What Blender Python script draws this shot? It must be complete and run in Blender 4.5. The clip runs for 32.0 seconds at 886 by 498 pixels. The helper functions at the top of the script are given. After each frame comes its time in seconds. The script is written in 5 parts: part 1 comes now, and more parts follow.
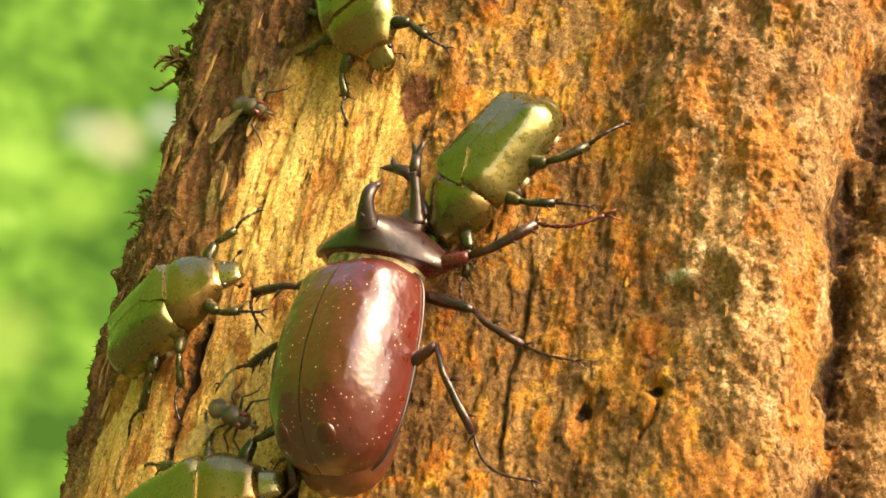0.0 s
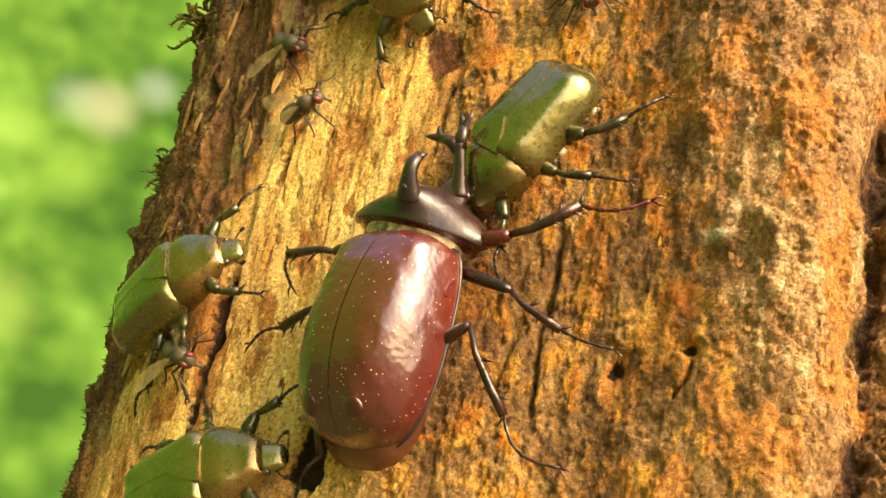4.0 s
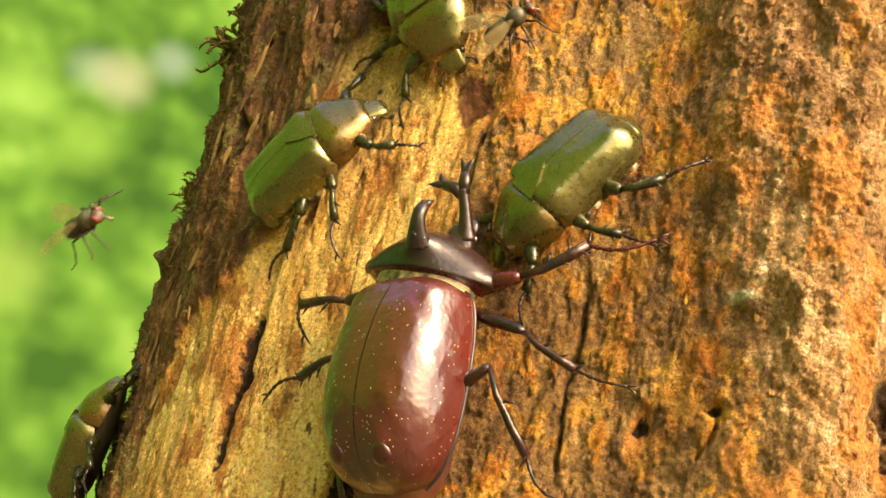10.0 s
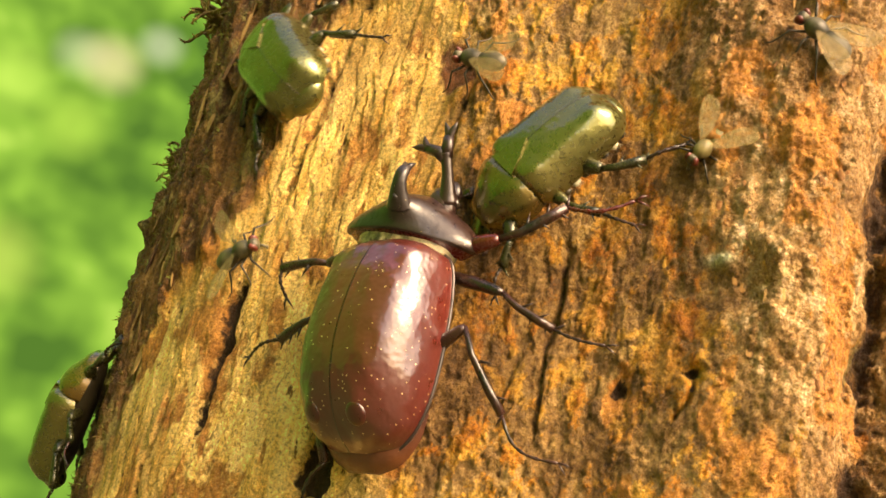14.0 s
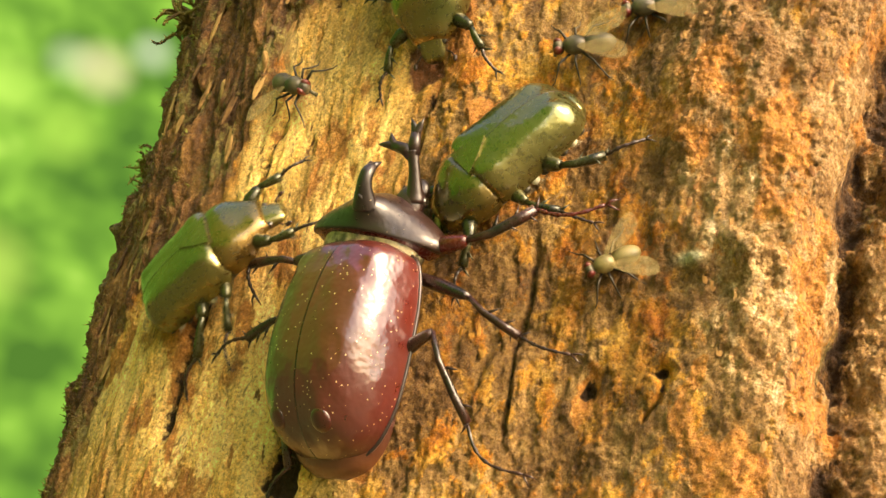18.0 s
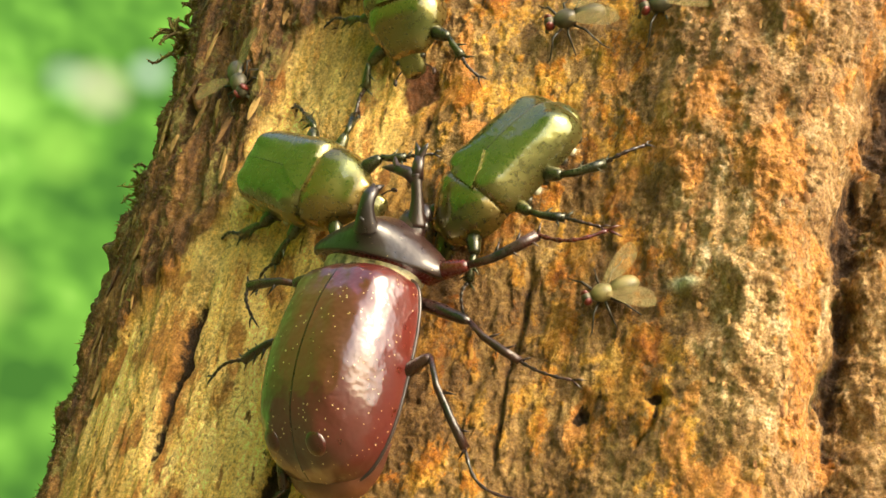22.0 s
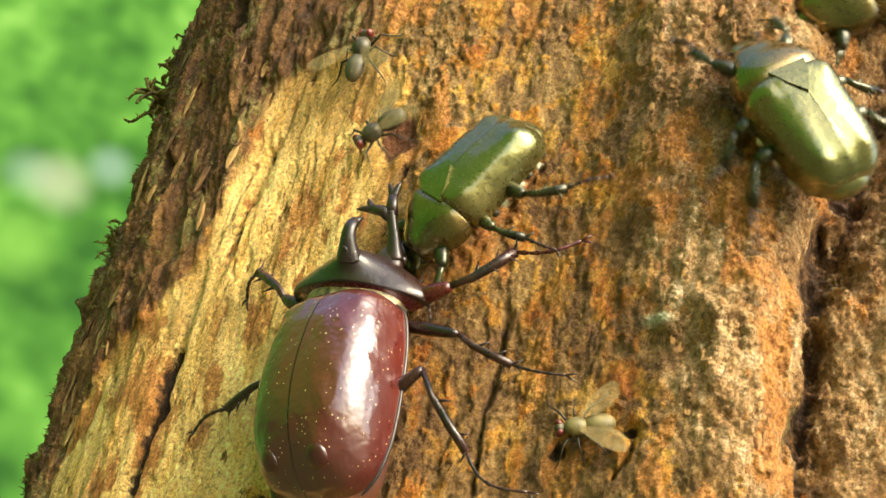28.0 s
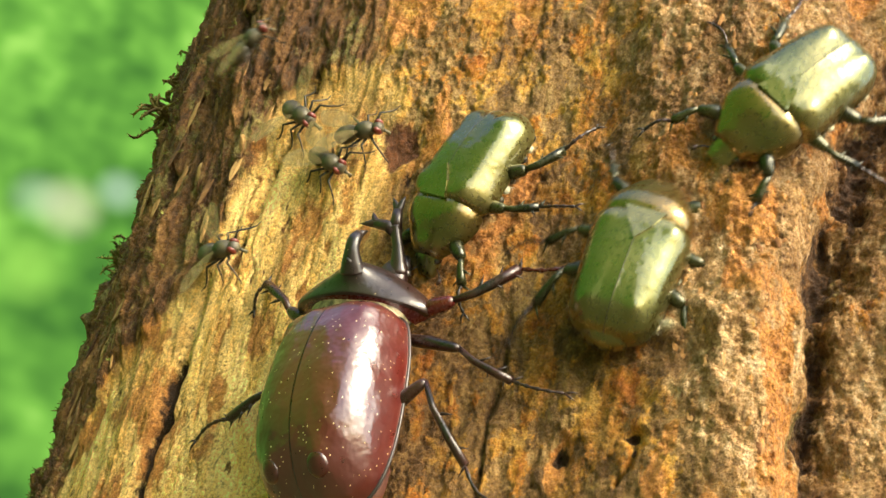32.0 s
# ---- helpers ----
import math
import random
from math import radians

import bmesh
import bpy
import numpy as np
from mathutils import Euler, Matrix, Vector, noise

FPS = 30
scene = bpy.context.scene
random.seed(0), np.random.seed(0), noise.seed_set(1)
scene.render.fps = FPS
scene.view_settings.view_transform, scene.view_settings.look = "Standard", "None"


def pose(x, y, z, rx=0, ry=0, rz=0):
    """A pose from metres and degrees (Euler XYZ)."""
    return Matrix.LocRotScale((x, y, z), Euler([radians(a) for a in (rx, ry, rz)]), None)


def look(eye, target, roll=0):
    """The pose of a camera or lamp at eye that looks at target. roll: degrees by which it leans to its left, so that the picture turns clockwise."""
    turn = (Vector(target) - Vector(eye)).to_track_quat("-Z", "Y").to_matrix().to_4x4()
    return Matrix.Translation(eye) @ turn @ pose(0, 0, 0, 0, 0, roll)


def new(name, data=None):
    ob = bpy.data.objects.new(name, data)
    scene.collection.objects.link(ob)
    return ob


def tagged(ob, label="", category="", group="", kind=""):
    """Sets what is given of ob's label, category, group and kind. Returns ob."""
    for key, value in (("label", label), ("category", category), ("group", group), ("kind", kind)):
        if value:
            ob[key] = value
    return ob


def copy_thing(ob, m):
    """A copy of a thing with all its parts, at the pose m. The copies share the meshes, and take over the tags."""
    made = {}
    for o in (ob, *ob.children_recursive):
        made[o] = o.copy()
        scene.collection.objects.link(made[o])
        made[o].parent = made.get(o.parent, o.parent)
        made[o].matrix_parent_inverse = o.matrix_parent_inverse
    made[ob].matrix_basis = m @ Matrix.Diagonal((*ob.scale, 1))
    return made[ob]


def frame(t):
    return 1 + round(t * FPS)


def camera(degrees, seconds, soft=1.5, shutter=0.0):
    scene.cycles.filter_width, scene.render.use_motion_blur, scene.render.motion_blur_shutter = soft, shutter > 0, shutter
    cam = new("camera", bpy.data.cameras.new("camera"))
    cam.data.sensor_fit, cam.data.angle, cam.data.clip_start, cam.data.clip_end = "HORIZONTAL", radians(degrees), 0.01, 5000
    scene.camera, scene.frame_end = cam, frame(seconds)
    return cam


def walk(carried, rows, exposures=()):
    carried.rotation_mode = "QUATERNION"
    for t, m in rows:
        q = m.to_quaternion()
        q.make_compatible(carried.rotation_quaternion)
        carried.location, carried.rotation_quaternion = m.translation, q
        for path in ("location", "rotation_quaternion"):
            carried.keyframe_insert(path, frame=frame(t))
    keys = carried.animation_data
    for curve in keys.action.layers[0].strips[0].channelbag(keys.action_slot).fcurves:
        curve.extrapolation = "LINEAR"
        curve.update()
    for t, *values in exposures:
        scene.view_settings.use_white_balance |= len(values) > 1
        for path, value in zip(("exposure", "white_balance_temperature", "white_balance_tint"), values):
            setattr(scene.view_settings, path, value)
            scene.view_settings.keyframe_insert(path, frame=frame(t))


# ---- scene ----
# ---------- camera ----------
cam = camera(36.0, 32.0, shutter=0.5)
PATH = [  # seconds, place in metres, turn in degrees
    (0.0, -0.0637, -0.3152, 1.2251, 113.41, -10.69, -3.90),
    (0.5, -0.0634, -0.3159, 1.2249, 113.09, -10.52, -4.03),
    (1.0, -0.0640, -0.3149, 1.2256, 113.36, -10.54, -4.02),
    (1.5, -0.0657, -0.3150, 1.2248, 113.25, -10.61, -3.99),
    (2.0, -0.0650, -0.3137, 1.2231, 113.13, -10.76, -4.34),
    (2.5, -0.0674, -0.3127, 1.2208, 112.85, -10.81, -4.39),
    (4.5, -0.0694, -0.3129, 1.2226, 112.35, -11.19, -4.50),
    (5.0, -0.0684, -0.3130, 1.2226, 112.24, -11.26, -4.41),
    (5.5, -0.0636, -0.3120, 1.2225, 111.57, -11.14, -4.55),
    (6.0, -0.0676, -0.3155, 1.2273, 111.71, -11.32, -4.02),
    (6.5, -0.0701, -0.3169, 1.2272, 111.45, -11.71, -4.21),
    (7.0, -0.0694, -0.3164, 1.2289, 111.41, -11.90, -4.20),
    (7.5, -0.0683, -0.3153, 1.2256, 111.04, -11.95, -4.25),
    (8.0, -0.0702, -0.3177, 1.2302, 111.34, -11.87, -4.19),
    (8.5, -0.0727, -0.3178, 1.2299, 111.17, -11.91, -4.19),
    (9.0, -0.0736, -0.3186, 1.2313, 111.28, -12.17, -4.26),
    (9.5, -0.0750, -0.3191, 1.2315, 111.34, -12.29, -4.42),
    (10.0, -0.0742, -0.3189, 1.2318, 111.28, -12.18, -4.38),
    (10.5, -0.0749, -0.3190, 1.2321, 111.40, -12.26, -4.50),
    (11.0, -0.0746, -0.3185, 1.2292, 111.33, -12.49, -4.72),
    (11.5, -0.0742, -0.3182, 1.2305, 111.30, -12.36, -4.76),
    (12.0, -0.0752, -0.3199, 1.2310, 111.41, -12.44, -4.86),
    (12.5, -0.0719, -0.3195, 1.2318, 111.22, -12.26, -4.74),
    (13.0, -0.0726, -0.3194, 1.2300, 111.04, -12.16, -4.63),
    (13.5, -0.0736, -0.3206, 1.2291, 110.95, -12.36, -4.92),
    (14.0, -0.0722, -0.3189, 1.2284, 110.84, -12.26, -4.92),
    (14.5, -0.0701, -0.3178, 1.2278, 110.72, -12.20, -5.01),
    (16.5, -0.0699, -0.3178, 1.2296, 110.70, -12.10, -5.28),
    (17.0, -0.0699, -0.3184, 1.2313, 111.02, -12.00, -5.30),
    (17.5, -0.0691, -0.3171, 1.2300, 110.88, -11.88, -5.05),
    (18.0, -0.0682, -0.3162, 1.2297, 111.04, -11.74, -5.02),
    (18.5, -0.0694, -0.3168, 1.2302, 111.16, -11.69, -5.01),
    (19.0, -0.0715, -0.3134, 1.2290, 111.22, -11.67, -4.93),
    (19.5, -0.0698, -0.3125, 1.2303, 111.30, -11.65, -4.97),
    (20.0, -0.0710, -0.3132, 1.2310, 111.49, -11.67, -4.84),
    (20.5, -0.0708, -0.3147, 1.2320, 111.62, -11.78, -4.96),
    (21.0, -0.0712, -0.3171, 1.2333, 112.06, -12.04, -5.20),
    (21.5, -0.0696, -0.3163, 1.2323, 112.00, -12.31, -5.29),
    (22.0, -0.0680, -0.3155, 1.2299, 112.11, -12.27, -5.48),
    (22.5, -0.0669, -0.3155, 1.2276, 112.48, -12.10, -5.84),
    (23.0, -0.0694, -0.3139, 1.2273, 112.91, -11.76, -5.61),
    (23.5, -0.0686, -0.3105, 1.2251, 113.32, -11.16, -5.35),
    (24.0, -0.0680, -0.3134, 1.2282, 114.21, -11.15, -5.53),
    (24.5, -0.0696, -0.3137, 1.2270, 114.48, -11.01, -5.50),
    (26.5, -0.0726, -0.3128, 1.2184, 115.05, -11.26, -5.44),
    (27.0, -0.0737, -0.3144, 1.2190, 115.74, -11.60, -6.23),
    (27.5, -0.0681, -0.3148, 1.2202, 116.06, -11.77, -6.82),
    (28.0, -0.0686, -0.3147, 1.2202, 116.54, -11.84, -7.17),
    (28.5, -0.0692, -0.3163, 1.2199, 116.96, -11.87, -7.75),
    (29.0, -0.0687, -0.3170, 1.2197, 117.22, -11.93, -8.05),
    (29.5, -0.0672, -0.3136, 1.2180, 117.28, -11.60, -7.82),
    (30.0, -0.0675, -0.3138, 1.2183, 117.46, -11.43, -7.60),
    (30.5, -0.0702, -0.3140, 1.2177, 117.41, -11.56, -7.34),
    (31.0, -0.0684, -0.3136, 1.2174, 117.35, -11.43, -7.14),
    (31.5, -0.0671, -0.3132, 1.2182, 117.45, -11.52, -6.85),
    (32.0, -0.0672, -0.3144, 1.2185, 117.34, -11.61, -6.65),
]
walk(cam, [(t, pose(*p)) for t, *p in PATH], exposures=[(0, 1.7, 8900, 15), (14, 1.62, 8800, 14), (20, 1.72, 7600, 5), (24, 1.66, 6700, 0), (32, 1.57, 6500, 0)])

# ---------- world and light ----------
SUN_TO = Vector((0.49, -0.63, 0.60)).normalized()
world = bpy.data.worlds.new("sky")
scene.world = world
world.use_nodes = True
sky = world.node_tree.nodes.new("ShaderNodeTexSky")
sky.sky_type, sky.sun_disc = "NISHITA", False
sky.air_density, sky.dust_density, sky.ozone_density = 1.0, 4.0, 0.6
sky.sun_elevation = math.asin(SUN_TO.z)
sky.sun_rotation = math.atan2(SUN_TO.x, SUN_TO.y)
world.node_tree.links.new(sky.outputs[0], world.node_tree.nodes["Background"].inputs["Color"])
world.node_tree.nodes["Background"].inputs["Strength"].default_value = 0.15
sun = new("sun", bpy.data.lights.new("sun", "SUN"))
sun.data.energy, sun.data.angle, sun.data.color = 1.5, radians(30.0), (1.0, 0.80, 0.58)
sun.matrix_world = look(SUN_TO * 5 + Vector((0, 0, 1.3)), (0, 0, 1.3))


# ---------- material helpers ----------
def material(name):
    m = bpy.data.materials.new(name)
    m.use_nodes = True
    return m, m.node_tree.nodes, m.node_tree.links, m.node_tree.nodes["Principled BSDF"]


def add(nodes, kind, **inputs):
    n = nodes.new(kind)
    for key, value in inputs.items():
        n.inputs[key.replace("_", " ")].default_value = value
    return n


def ramp(nodes, *stops):
    r = nodes.new("ShaderNodeValToRGB")
    e = r.color_ramp.elements
    while len(e) < len(stops):
        e.new(0.5)
    for i, (p, c) in enumerate(stops):
        e[i].position, e[i].color = p, (*c, 1) if len(c) == 3 else c
    return r


def chitin(name, dark, light, rough=0.25, metal=0.0, coat=0.5, scale=250.0, bump=0.15, speck=0.0, coat_rough=0.06, ripple=0.12, ior=1.5):
    """Insect shell: two tones, fine pits, and dust grains where speck is set."""
    m, N, L, p = material(name)
    co = add(N, "ShaderNodeTexCoord")
    big = add(N, "ShaderNodeTexNoise", Scale=scale * 0.5, Detail=1.0 if metal > 0.5 else 4.0)
    fine = add(N, "ShaderNodeTexNoise", Scale=scale * 8, Detail=3.0)
    for n in (big, fine):
        L.new(co.outputs["Object"], n.inputs["Vector"])
    r = ramp(N, (0.35, dark), (0.68, light))
    L.new(big.outputs["Fac"], r.inputs["Fac"])
    L.new(r.outputs["Color"], p.inputs["Base Color"])
    rr = ramp(N, (0.3, (rough * 0.75,) * 3), (0.7, (min(1, rough * 1.4),) * 3))
    L.new(fine.outputs["Fac"], rr.inputs["Fac"])
    L.new(rr.outputs["Color"], p.inputs["Roughness"])
    b = add(N, "ShaderNodeBump", Strength=bump, Distance=0.0002)
    L.new(fine.outputs["Fac"], b.inputs["Height"])
    wavy = add(N, "ShaderNodeTexNoise", Scale=330.0, Detail=2.0)
    L.new(co.outputs["Object"], wavy.inputs["Vector"])
    w = add(N, "ShaderNodeBump", Strength=ripple, Distance=0.0006)
    L.new(wavy.outputs["Fac"], w.inputs["Height"])
    L.new(b.outputs["Normal"], w.inputs["Normal"])
    L.new(w.outputs["Normal"], p.inputs["Normal"])
    L.new(w.outputs["Normal"], p.inputs["Coat Normal"])
    p.inputs["Metallic"].default_value = metal
    p.inputs["Coat Weight"].default_value = coat
    p.inputs["Coat Roughness"].default_value = coat_rough
    p.inputs["Coat IOR"].default_value = ior
    if speck:
        v = add(N, "ShaderNodeTexVoronoi", Scale=1150.0)
        L.new(co.outputs["Object"], v.inputs["Vector"])
        s = ramp(N, (0.0, (1, 1, 1)), (speck * 0.7, (1, 1, 1)), (speck, (0, 0, 0)))
        grow = add(N, "ShaderNodeTexNoise", Scale=160.0, Detail=4.0, Roughness=0.7)
        L.new(co.outputs["Object"], grow.inputs["Vector"])
        sparse = N.new("ShaderNodeMath")
        sparse.operation = "MULTIPLY_ADD"
        sparse.inputs[1].default_value, sparse.inputs[2].default_value = -0.9, 0.47
        sparse.use_clamp = True
        L.new(grow.outputs["Fac"], sparse.inputs[0])
        far = N.new("ShaderNodeMath")
        L.new(v.outputs["Distance"], far.inputs[0]), L.new(sparse.outputs[0], far.inputs[1])
        L.new(far.outputs[0], s.inputs["Fac"])
        mix = N.new("ShaderNodeMix")
        mix.data_type = "RGBA"
        L.new(s.outputs["Color"], mix.inputs["Factor"])
        L.new(r.outputs["Color"], mix.inputs["A"])
        mix.inputs["B"].default_value = (0.55, 0.42, 0.22, 1)
        L.new(mix.outputs["Result"], p.inputs["Base Color"])
    return m


# ---------- mesh helpers ----------
def part(name, bm, mat, parent=None, label="", smooth=True):
    me = bpy.data.meshes.new(name)
    bmesh.ops.recalc_face_normals(bm, faces=bm.faces)
    bm.to_mesh(me)
    bm.free()
    if smooth:
        me.polygons.foreach_set("use_smooth", [True] * len(me.polygons))
    me.materials.append(mat)
    ob = new(name, me)
    ob.parent = parent
    if label:
        ob["label"] = label
    return ob


def rings(bm, loops, closed=True, caps=(True, True)):
    """Skin a row of point loops."""
    vs = [[bm.verts.new(p) for p in loop] for loop in loops]
    n = len(vs[0])
    for a, b in zip(vs, vs[1:]):
        for i in range(n if closed else n - 1):
            j = (i + 1) % n
            bm.faces.new((a[i], a[j], b[j], b[i]))
    if caps[0]:
        bm.faces.new(vs[0][::-1])
    if caps[1]:
        bm.faces.new(vs[-1])
    return vs


def smooth_rows(rows, n):
    """Interpolate rows of numbers by a Catmull-Rom spline to n rows."""
    rows = np.array(rows, float)
    ext = np.vstack([2 * rows[0] - rows[1], rows, 2 * rows[-1] - rows[-2]])
    out = []
    for u in np.linspace(0, len(rows) - 1, n):
        i = min(int(u), len(rows) - 2)
        s = u - i
        a, b, c, d = ext[i:i + 4]
        out.append(0.5 * (2 * b + (c - a) * s + (2 * a - 5 * b + 4 * c - d) * s ** 2 + (3 * b - a - 3 * c + d) * s ** 3))
    return np.array(out)


def tube(bm, path, radii, n=8, flat=1.0):
    """A tapered round limb along a path of points (mm), closed at both ends."""
    path = [Vector(p) for p in path]
    loops = []
    up = Vector((0, 0, 1))
    for i, p in enumerate(path):
        d = (path[min(i + 1, len(path) - 1)] - path[max(i - 1, 0)]).normalized()
        side = d.cross(up)
        side = side.normalized() if side.length > 1e-4 else Vector((1, 0, 0))
        top = side.cross(d)
        r = radii[i] if hasattr(radii, "__len__") else radii
        loops.append([(p + (side * math.cos(a) * flat + top * math.sin(a)) * r) * 0.001
                      for a in (2 * math.pi * k / n for k in range(n))])
    rings(bm, loops)


def spike(bm, at, tip, r, n=5):
    tube(bm, [at, Vector(at).lerp(Vector(tip), 0.5), tip], [r, r * 0.6, r * 0.08], n)


def blob(bm, c, size, turn=None, seg=16, ring=10):
    """An ellipsoid, centre and half sizes in mm."""
    m = Matrix.Translation(Vector(c) * 0.001) @ (turn or Matrix()) @ Matrix.Diagonal((*[s * 0.001 for s in size], 1))
    bmesh.ops.create_uvsphere(bm, u_segments=seg, v_segments=ring, radius=1, matrix=m)


def arch(rows, a0, a1, n, count, p=1.0, q=1.0):
    """Loops over a beetle's back: rows of x, half width, edge height, rise (mm); a0 to a1 degrees round from its right edge to its left."""
    loops = []
    for x, w, z0, h in smooth_rows(rows, count):
        loop = []
        for k in range(n):
            a = radians(a0 + (a1 - a0) * k / (n - 1))
            c, s = math.cos(a), math.sin(a)
            y = -w * math.copysign(abs(c) ** p, c)
            z = z0 + h * math.copysign(abs(s) ** q, s)
            loop.append((x * 0.001, y * 0.001, z * 0.001))
        loops.append(loop)
    return loops


# ---------- trunk ----------
TRUNK_R = 0.1375
LOBES = [(0.003, -56, 10), (-0.0012, -40, 8), (-0.005, -22, 9), (0.004, -9, 6), (-0.003, -2.5, 3.0), (-0.003, -78, 14)]  # metres, degrees, degrees


def trunk_radius(deg):
    """The trunk's smooth radius round its axis; 0 degrees faces -y, minus is towards -x."""
    return TRUNK_R + sum(a * np.exp(-((deg - c) / w) ** 2) for a, c, w in LOBES)


def lattice(ix, iy, seed):
    h = (ix.astype(np.int64) * 374761393 + iy.astype(np.int64) * 668265263 + seed * 974711) & 0x7FFFFFFF
    h = ((h ^ (h >> 13)) * 1274126177) & 0x7FFFFFFF
    return ((h ^ (h >> 16)) & 0xFFFF) / 65535.0


def vnoise(x, y, seed=0):
    """Smooth value noise from 0 to 1 on arrays."""
    x0, y0 = np.floor(x), np.floor(y)
    fx, fy = x - x0, y - y0
    fx, fy = fx * fx * (3 - 2 * fx), fy * fy * (3 - 2 * fy)
    a, b = lattice(x0, y0, seed), lattice(x0 + 1, y0, seed)
    c, d = lattice(x0, y0 + 1, seed), lattice(x0 + 1, y0 + 1, seed)
    return (a + (b - a) * fx) * (1 - fy) + (c + (d - c) * fx) * fy


def fbm(x, y, octaves=4, seed=0, gain=0.5):
    total, amp, norm = 0.0, 1.0, 0.0
    for k in range(octaves):
        total = total + amp * vnoise(x * 2 ** k + 17.3 * k, y * 2 ** k - 9.1 * k, seed + k)
        norm += amp
        amp *= gain
    return total / norm


def step(a, b, x):
    u = np.clip((x - a) / (b - a), 0, 1)
    return u * u * (3 - 2 * u)


def dent(s, z, cs, cz, ws, wz):
    return np.exp(-((s - cs) / ws) ** 2 - ((z - cz) / wz) ** 2)


def seam(s, z, s0, z0, s1, z1, w):
    """A crack between two places, w mm wide, with ragged sides."""
    u = np.clip((z - z0) / (z1 - z0), 0, 1)
    mid = s0 + (s1 - s0) * u + 2.4 * (fbm(z / 6.0, s * 0 + s0, 3, 5) - 0.5)
    end = step(-0.02, 0.12, (z - z0) / (z1 - z0)) * (1 - step(0.86, 1.03, (z - z0) / (z1 - z0)))
    wide = w * (0.5 + fbm(z / 4.0, s0 + z * 0, 2, 9))
    return np.exp(-((s - mid) / wide) ** 2) * end


def relief(s, z):
    """Height in mm and the masks of the bark's kinds, from mm round the trunk and mm up from 1.3 m."""
    wob = 9 * (fbm(s / 14.0, z / 22.0, 4, 1) - 0.5)
    fray = 7 * (fbm(s / 5.0, z / 9.0, 3, 4) - 0.5)
    # the peeled, pale band; on its left the old bark with a ragged edge
    left_edge = np.interp(z, [-60, -20, -8, 2, 8, 14, 20, 34, 52, 60], [-148, -144, -138, -130, -122, -117, -115, -112, -110, -98])
    right_edge = np.interp(z, [-60, -30, 0, 30, 50, 62], [-84, -84, -80, -84, -88, -92])
    top = 1 - step(50, 58, z + wob)
    pale = step(-2.5, 1.5, s - left_edge + fray) * (1 - step(-7, 9, s - right_edge + 1.6 * wob)) * top
    bark = (1 - step(-4, 1.5, s - left_edge + fray)) + (1 - top) * step(-150, -92, s) * (1 - step(-97, -86, s)) * 0.9
    bark = np.clip(bark, 0, 1)
    ridge_edge = np.interp(z, [-60, -22, 0, 23, 48, 80], [-17, -21, -29, -37, -40, -42])
    grain = step(-5, 6, s - ridge_edge + wob)
    # fibres along the trunk, deeper in old bark
    fibre = fbm(s / 1.7, z / 16.0, 4, 20) - 0.5
    fine = fbm(s / 0.9, z / 2.5, 3, 30) - 0.5
    crumbs = fbm(s / 1.6, z / 1.9, 4, 40, 0.6) - 0.5
    lumps = fbm(s / 7.0, z / 11.0, 3, 50) - 0.5
    plates = fbm(s / 5.0, z / 26.0, 4, 60) - 0.5
    h = fibre * (0.6 + 2.0 * bark) + fine * (0.28 + 0.5 * bark) + lumps * 1.3
    billow = np.abs(2 * fbm(s / 1.7, z / 2.0, 4, 45, 0.6) - 1)
    rope = np.abs(2 * fbm(s / 2.2, z / 12.0, 4, 46, 0.6) - 1)
    h = h + bark * (plates * 5.0 + 1.2 + 2.6 * (0.35 - rope) + 1.0 * (0.3 - billow)) + grain * (crumbs * 1.1 + 1.5 * (billow - 0.3) + lumps * 4.0 + 0.6)
    h = h + 7.0 * (fbm(s / 6.0, z / 8.0, 3, 55) - 0.45) * (1 - step(-176, -158, s)) * step(-200, -190, s)
    mid = np.clip(1 - pale - bark - grain, 0, 1)
    flecks = step(0.60, 0.68, fbm(s / 1.3, z / 4.5, 3, 95) + 0.12 * (fbm(s / 9, z / 14, 2, 96) - 0.5)) * pale
    h = h - flecks * 0.35
    furrow = fbm(s / 6.5, z / 30.0, 3, 97) - 0.5
    h = h + (grain * 4.0 + mid * 1.3) * furrow + grain * 2.0 * (fbm(s / 4.0, z / 5.0, 2, 98) - 0.5)
    scab = step(0.46, 0.60, fbm(s / 2.6, z / 4.6, 5, 70, 0.7) + 0.06 * dent(s, z, -60, -5, 22, 40)) * mid * 0.9
    scab = np.maximum(scab, 0.3 * step(-26, -12, s) * step(12, 45, z))
    h = h + mid * (crumbs * 1.0 + 0.6 * (billow - 0.3)) - scab * mid * 0.5
    h = h + 3.2 * np.exp(-((s + 36) / 8.0) ** 2) * step(12, 34, z)
    # ridge arch and gully on the right
    h = h + 2.6 * np.exp(-((s + 22 + 0.12 * z) / 4.0) ** 2) * step(10, 25, z) * (1 - step(40, 48, z))
    lane = np.interp(z, [-60, -24, -14, 3, 28, 46, 60, 95], [-12, -9.5, -8.5, -7.8, -6.0, -2.5, 2.0, 9.0]) + 3.5 * (fbm(z / 9.0, s * 0 + 3.0, 3, 6) - 0.5)
    wide = 1.6 + 3.2 * fbm(z / 11.0, s * 0 + 8.0, 2, 8)
    gully = np.exp(-(np.abs(s - lane + 0.35 * wob + 0.55 * fray + 2.5 * crumbs) / wide) ** 2)
    h = h - gully * (2.2 + 3.5 * (plates + 0.5))
    gully = gully * step(0.32, 0.55, fbm(s / 3.0, z / 6.0, 3, 78) + 0.1)
    # The old bark's dark tone doubles as painted shade in the gully.
    bark = np.maximum(bark, 0.8 * gully)
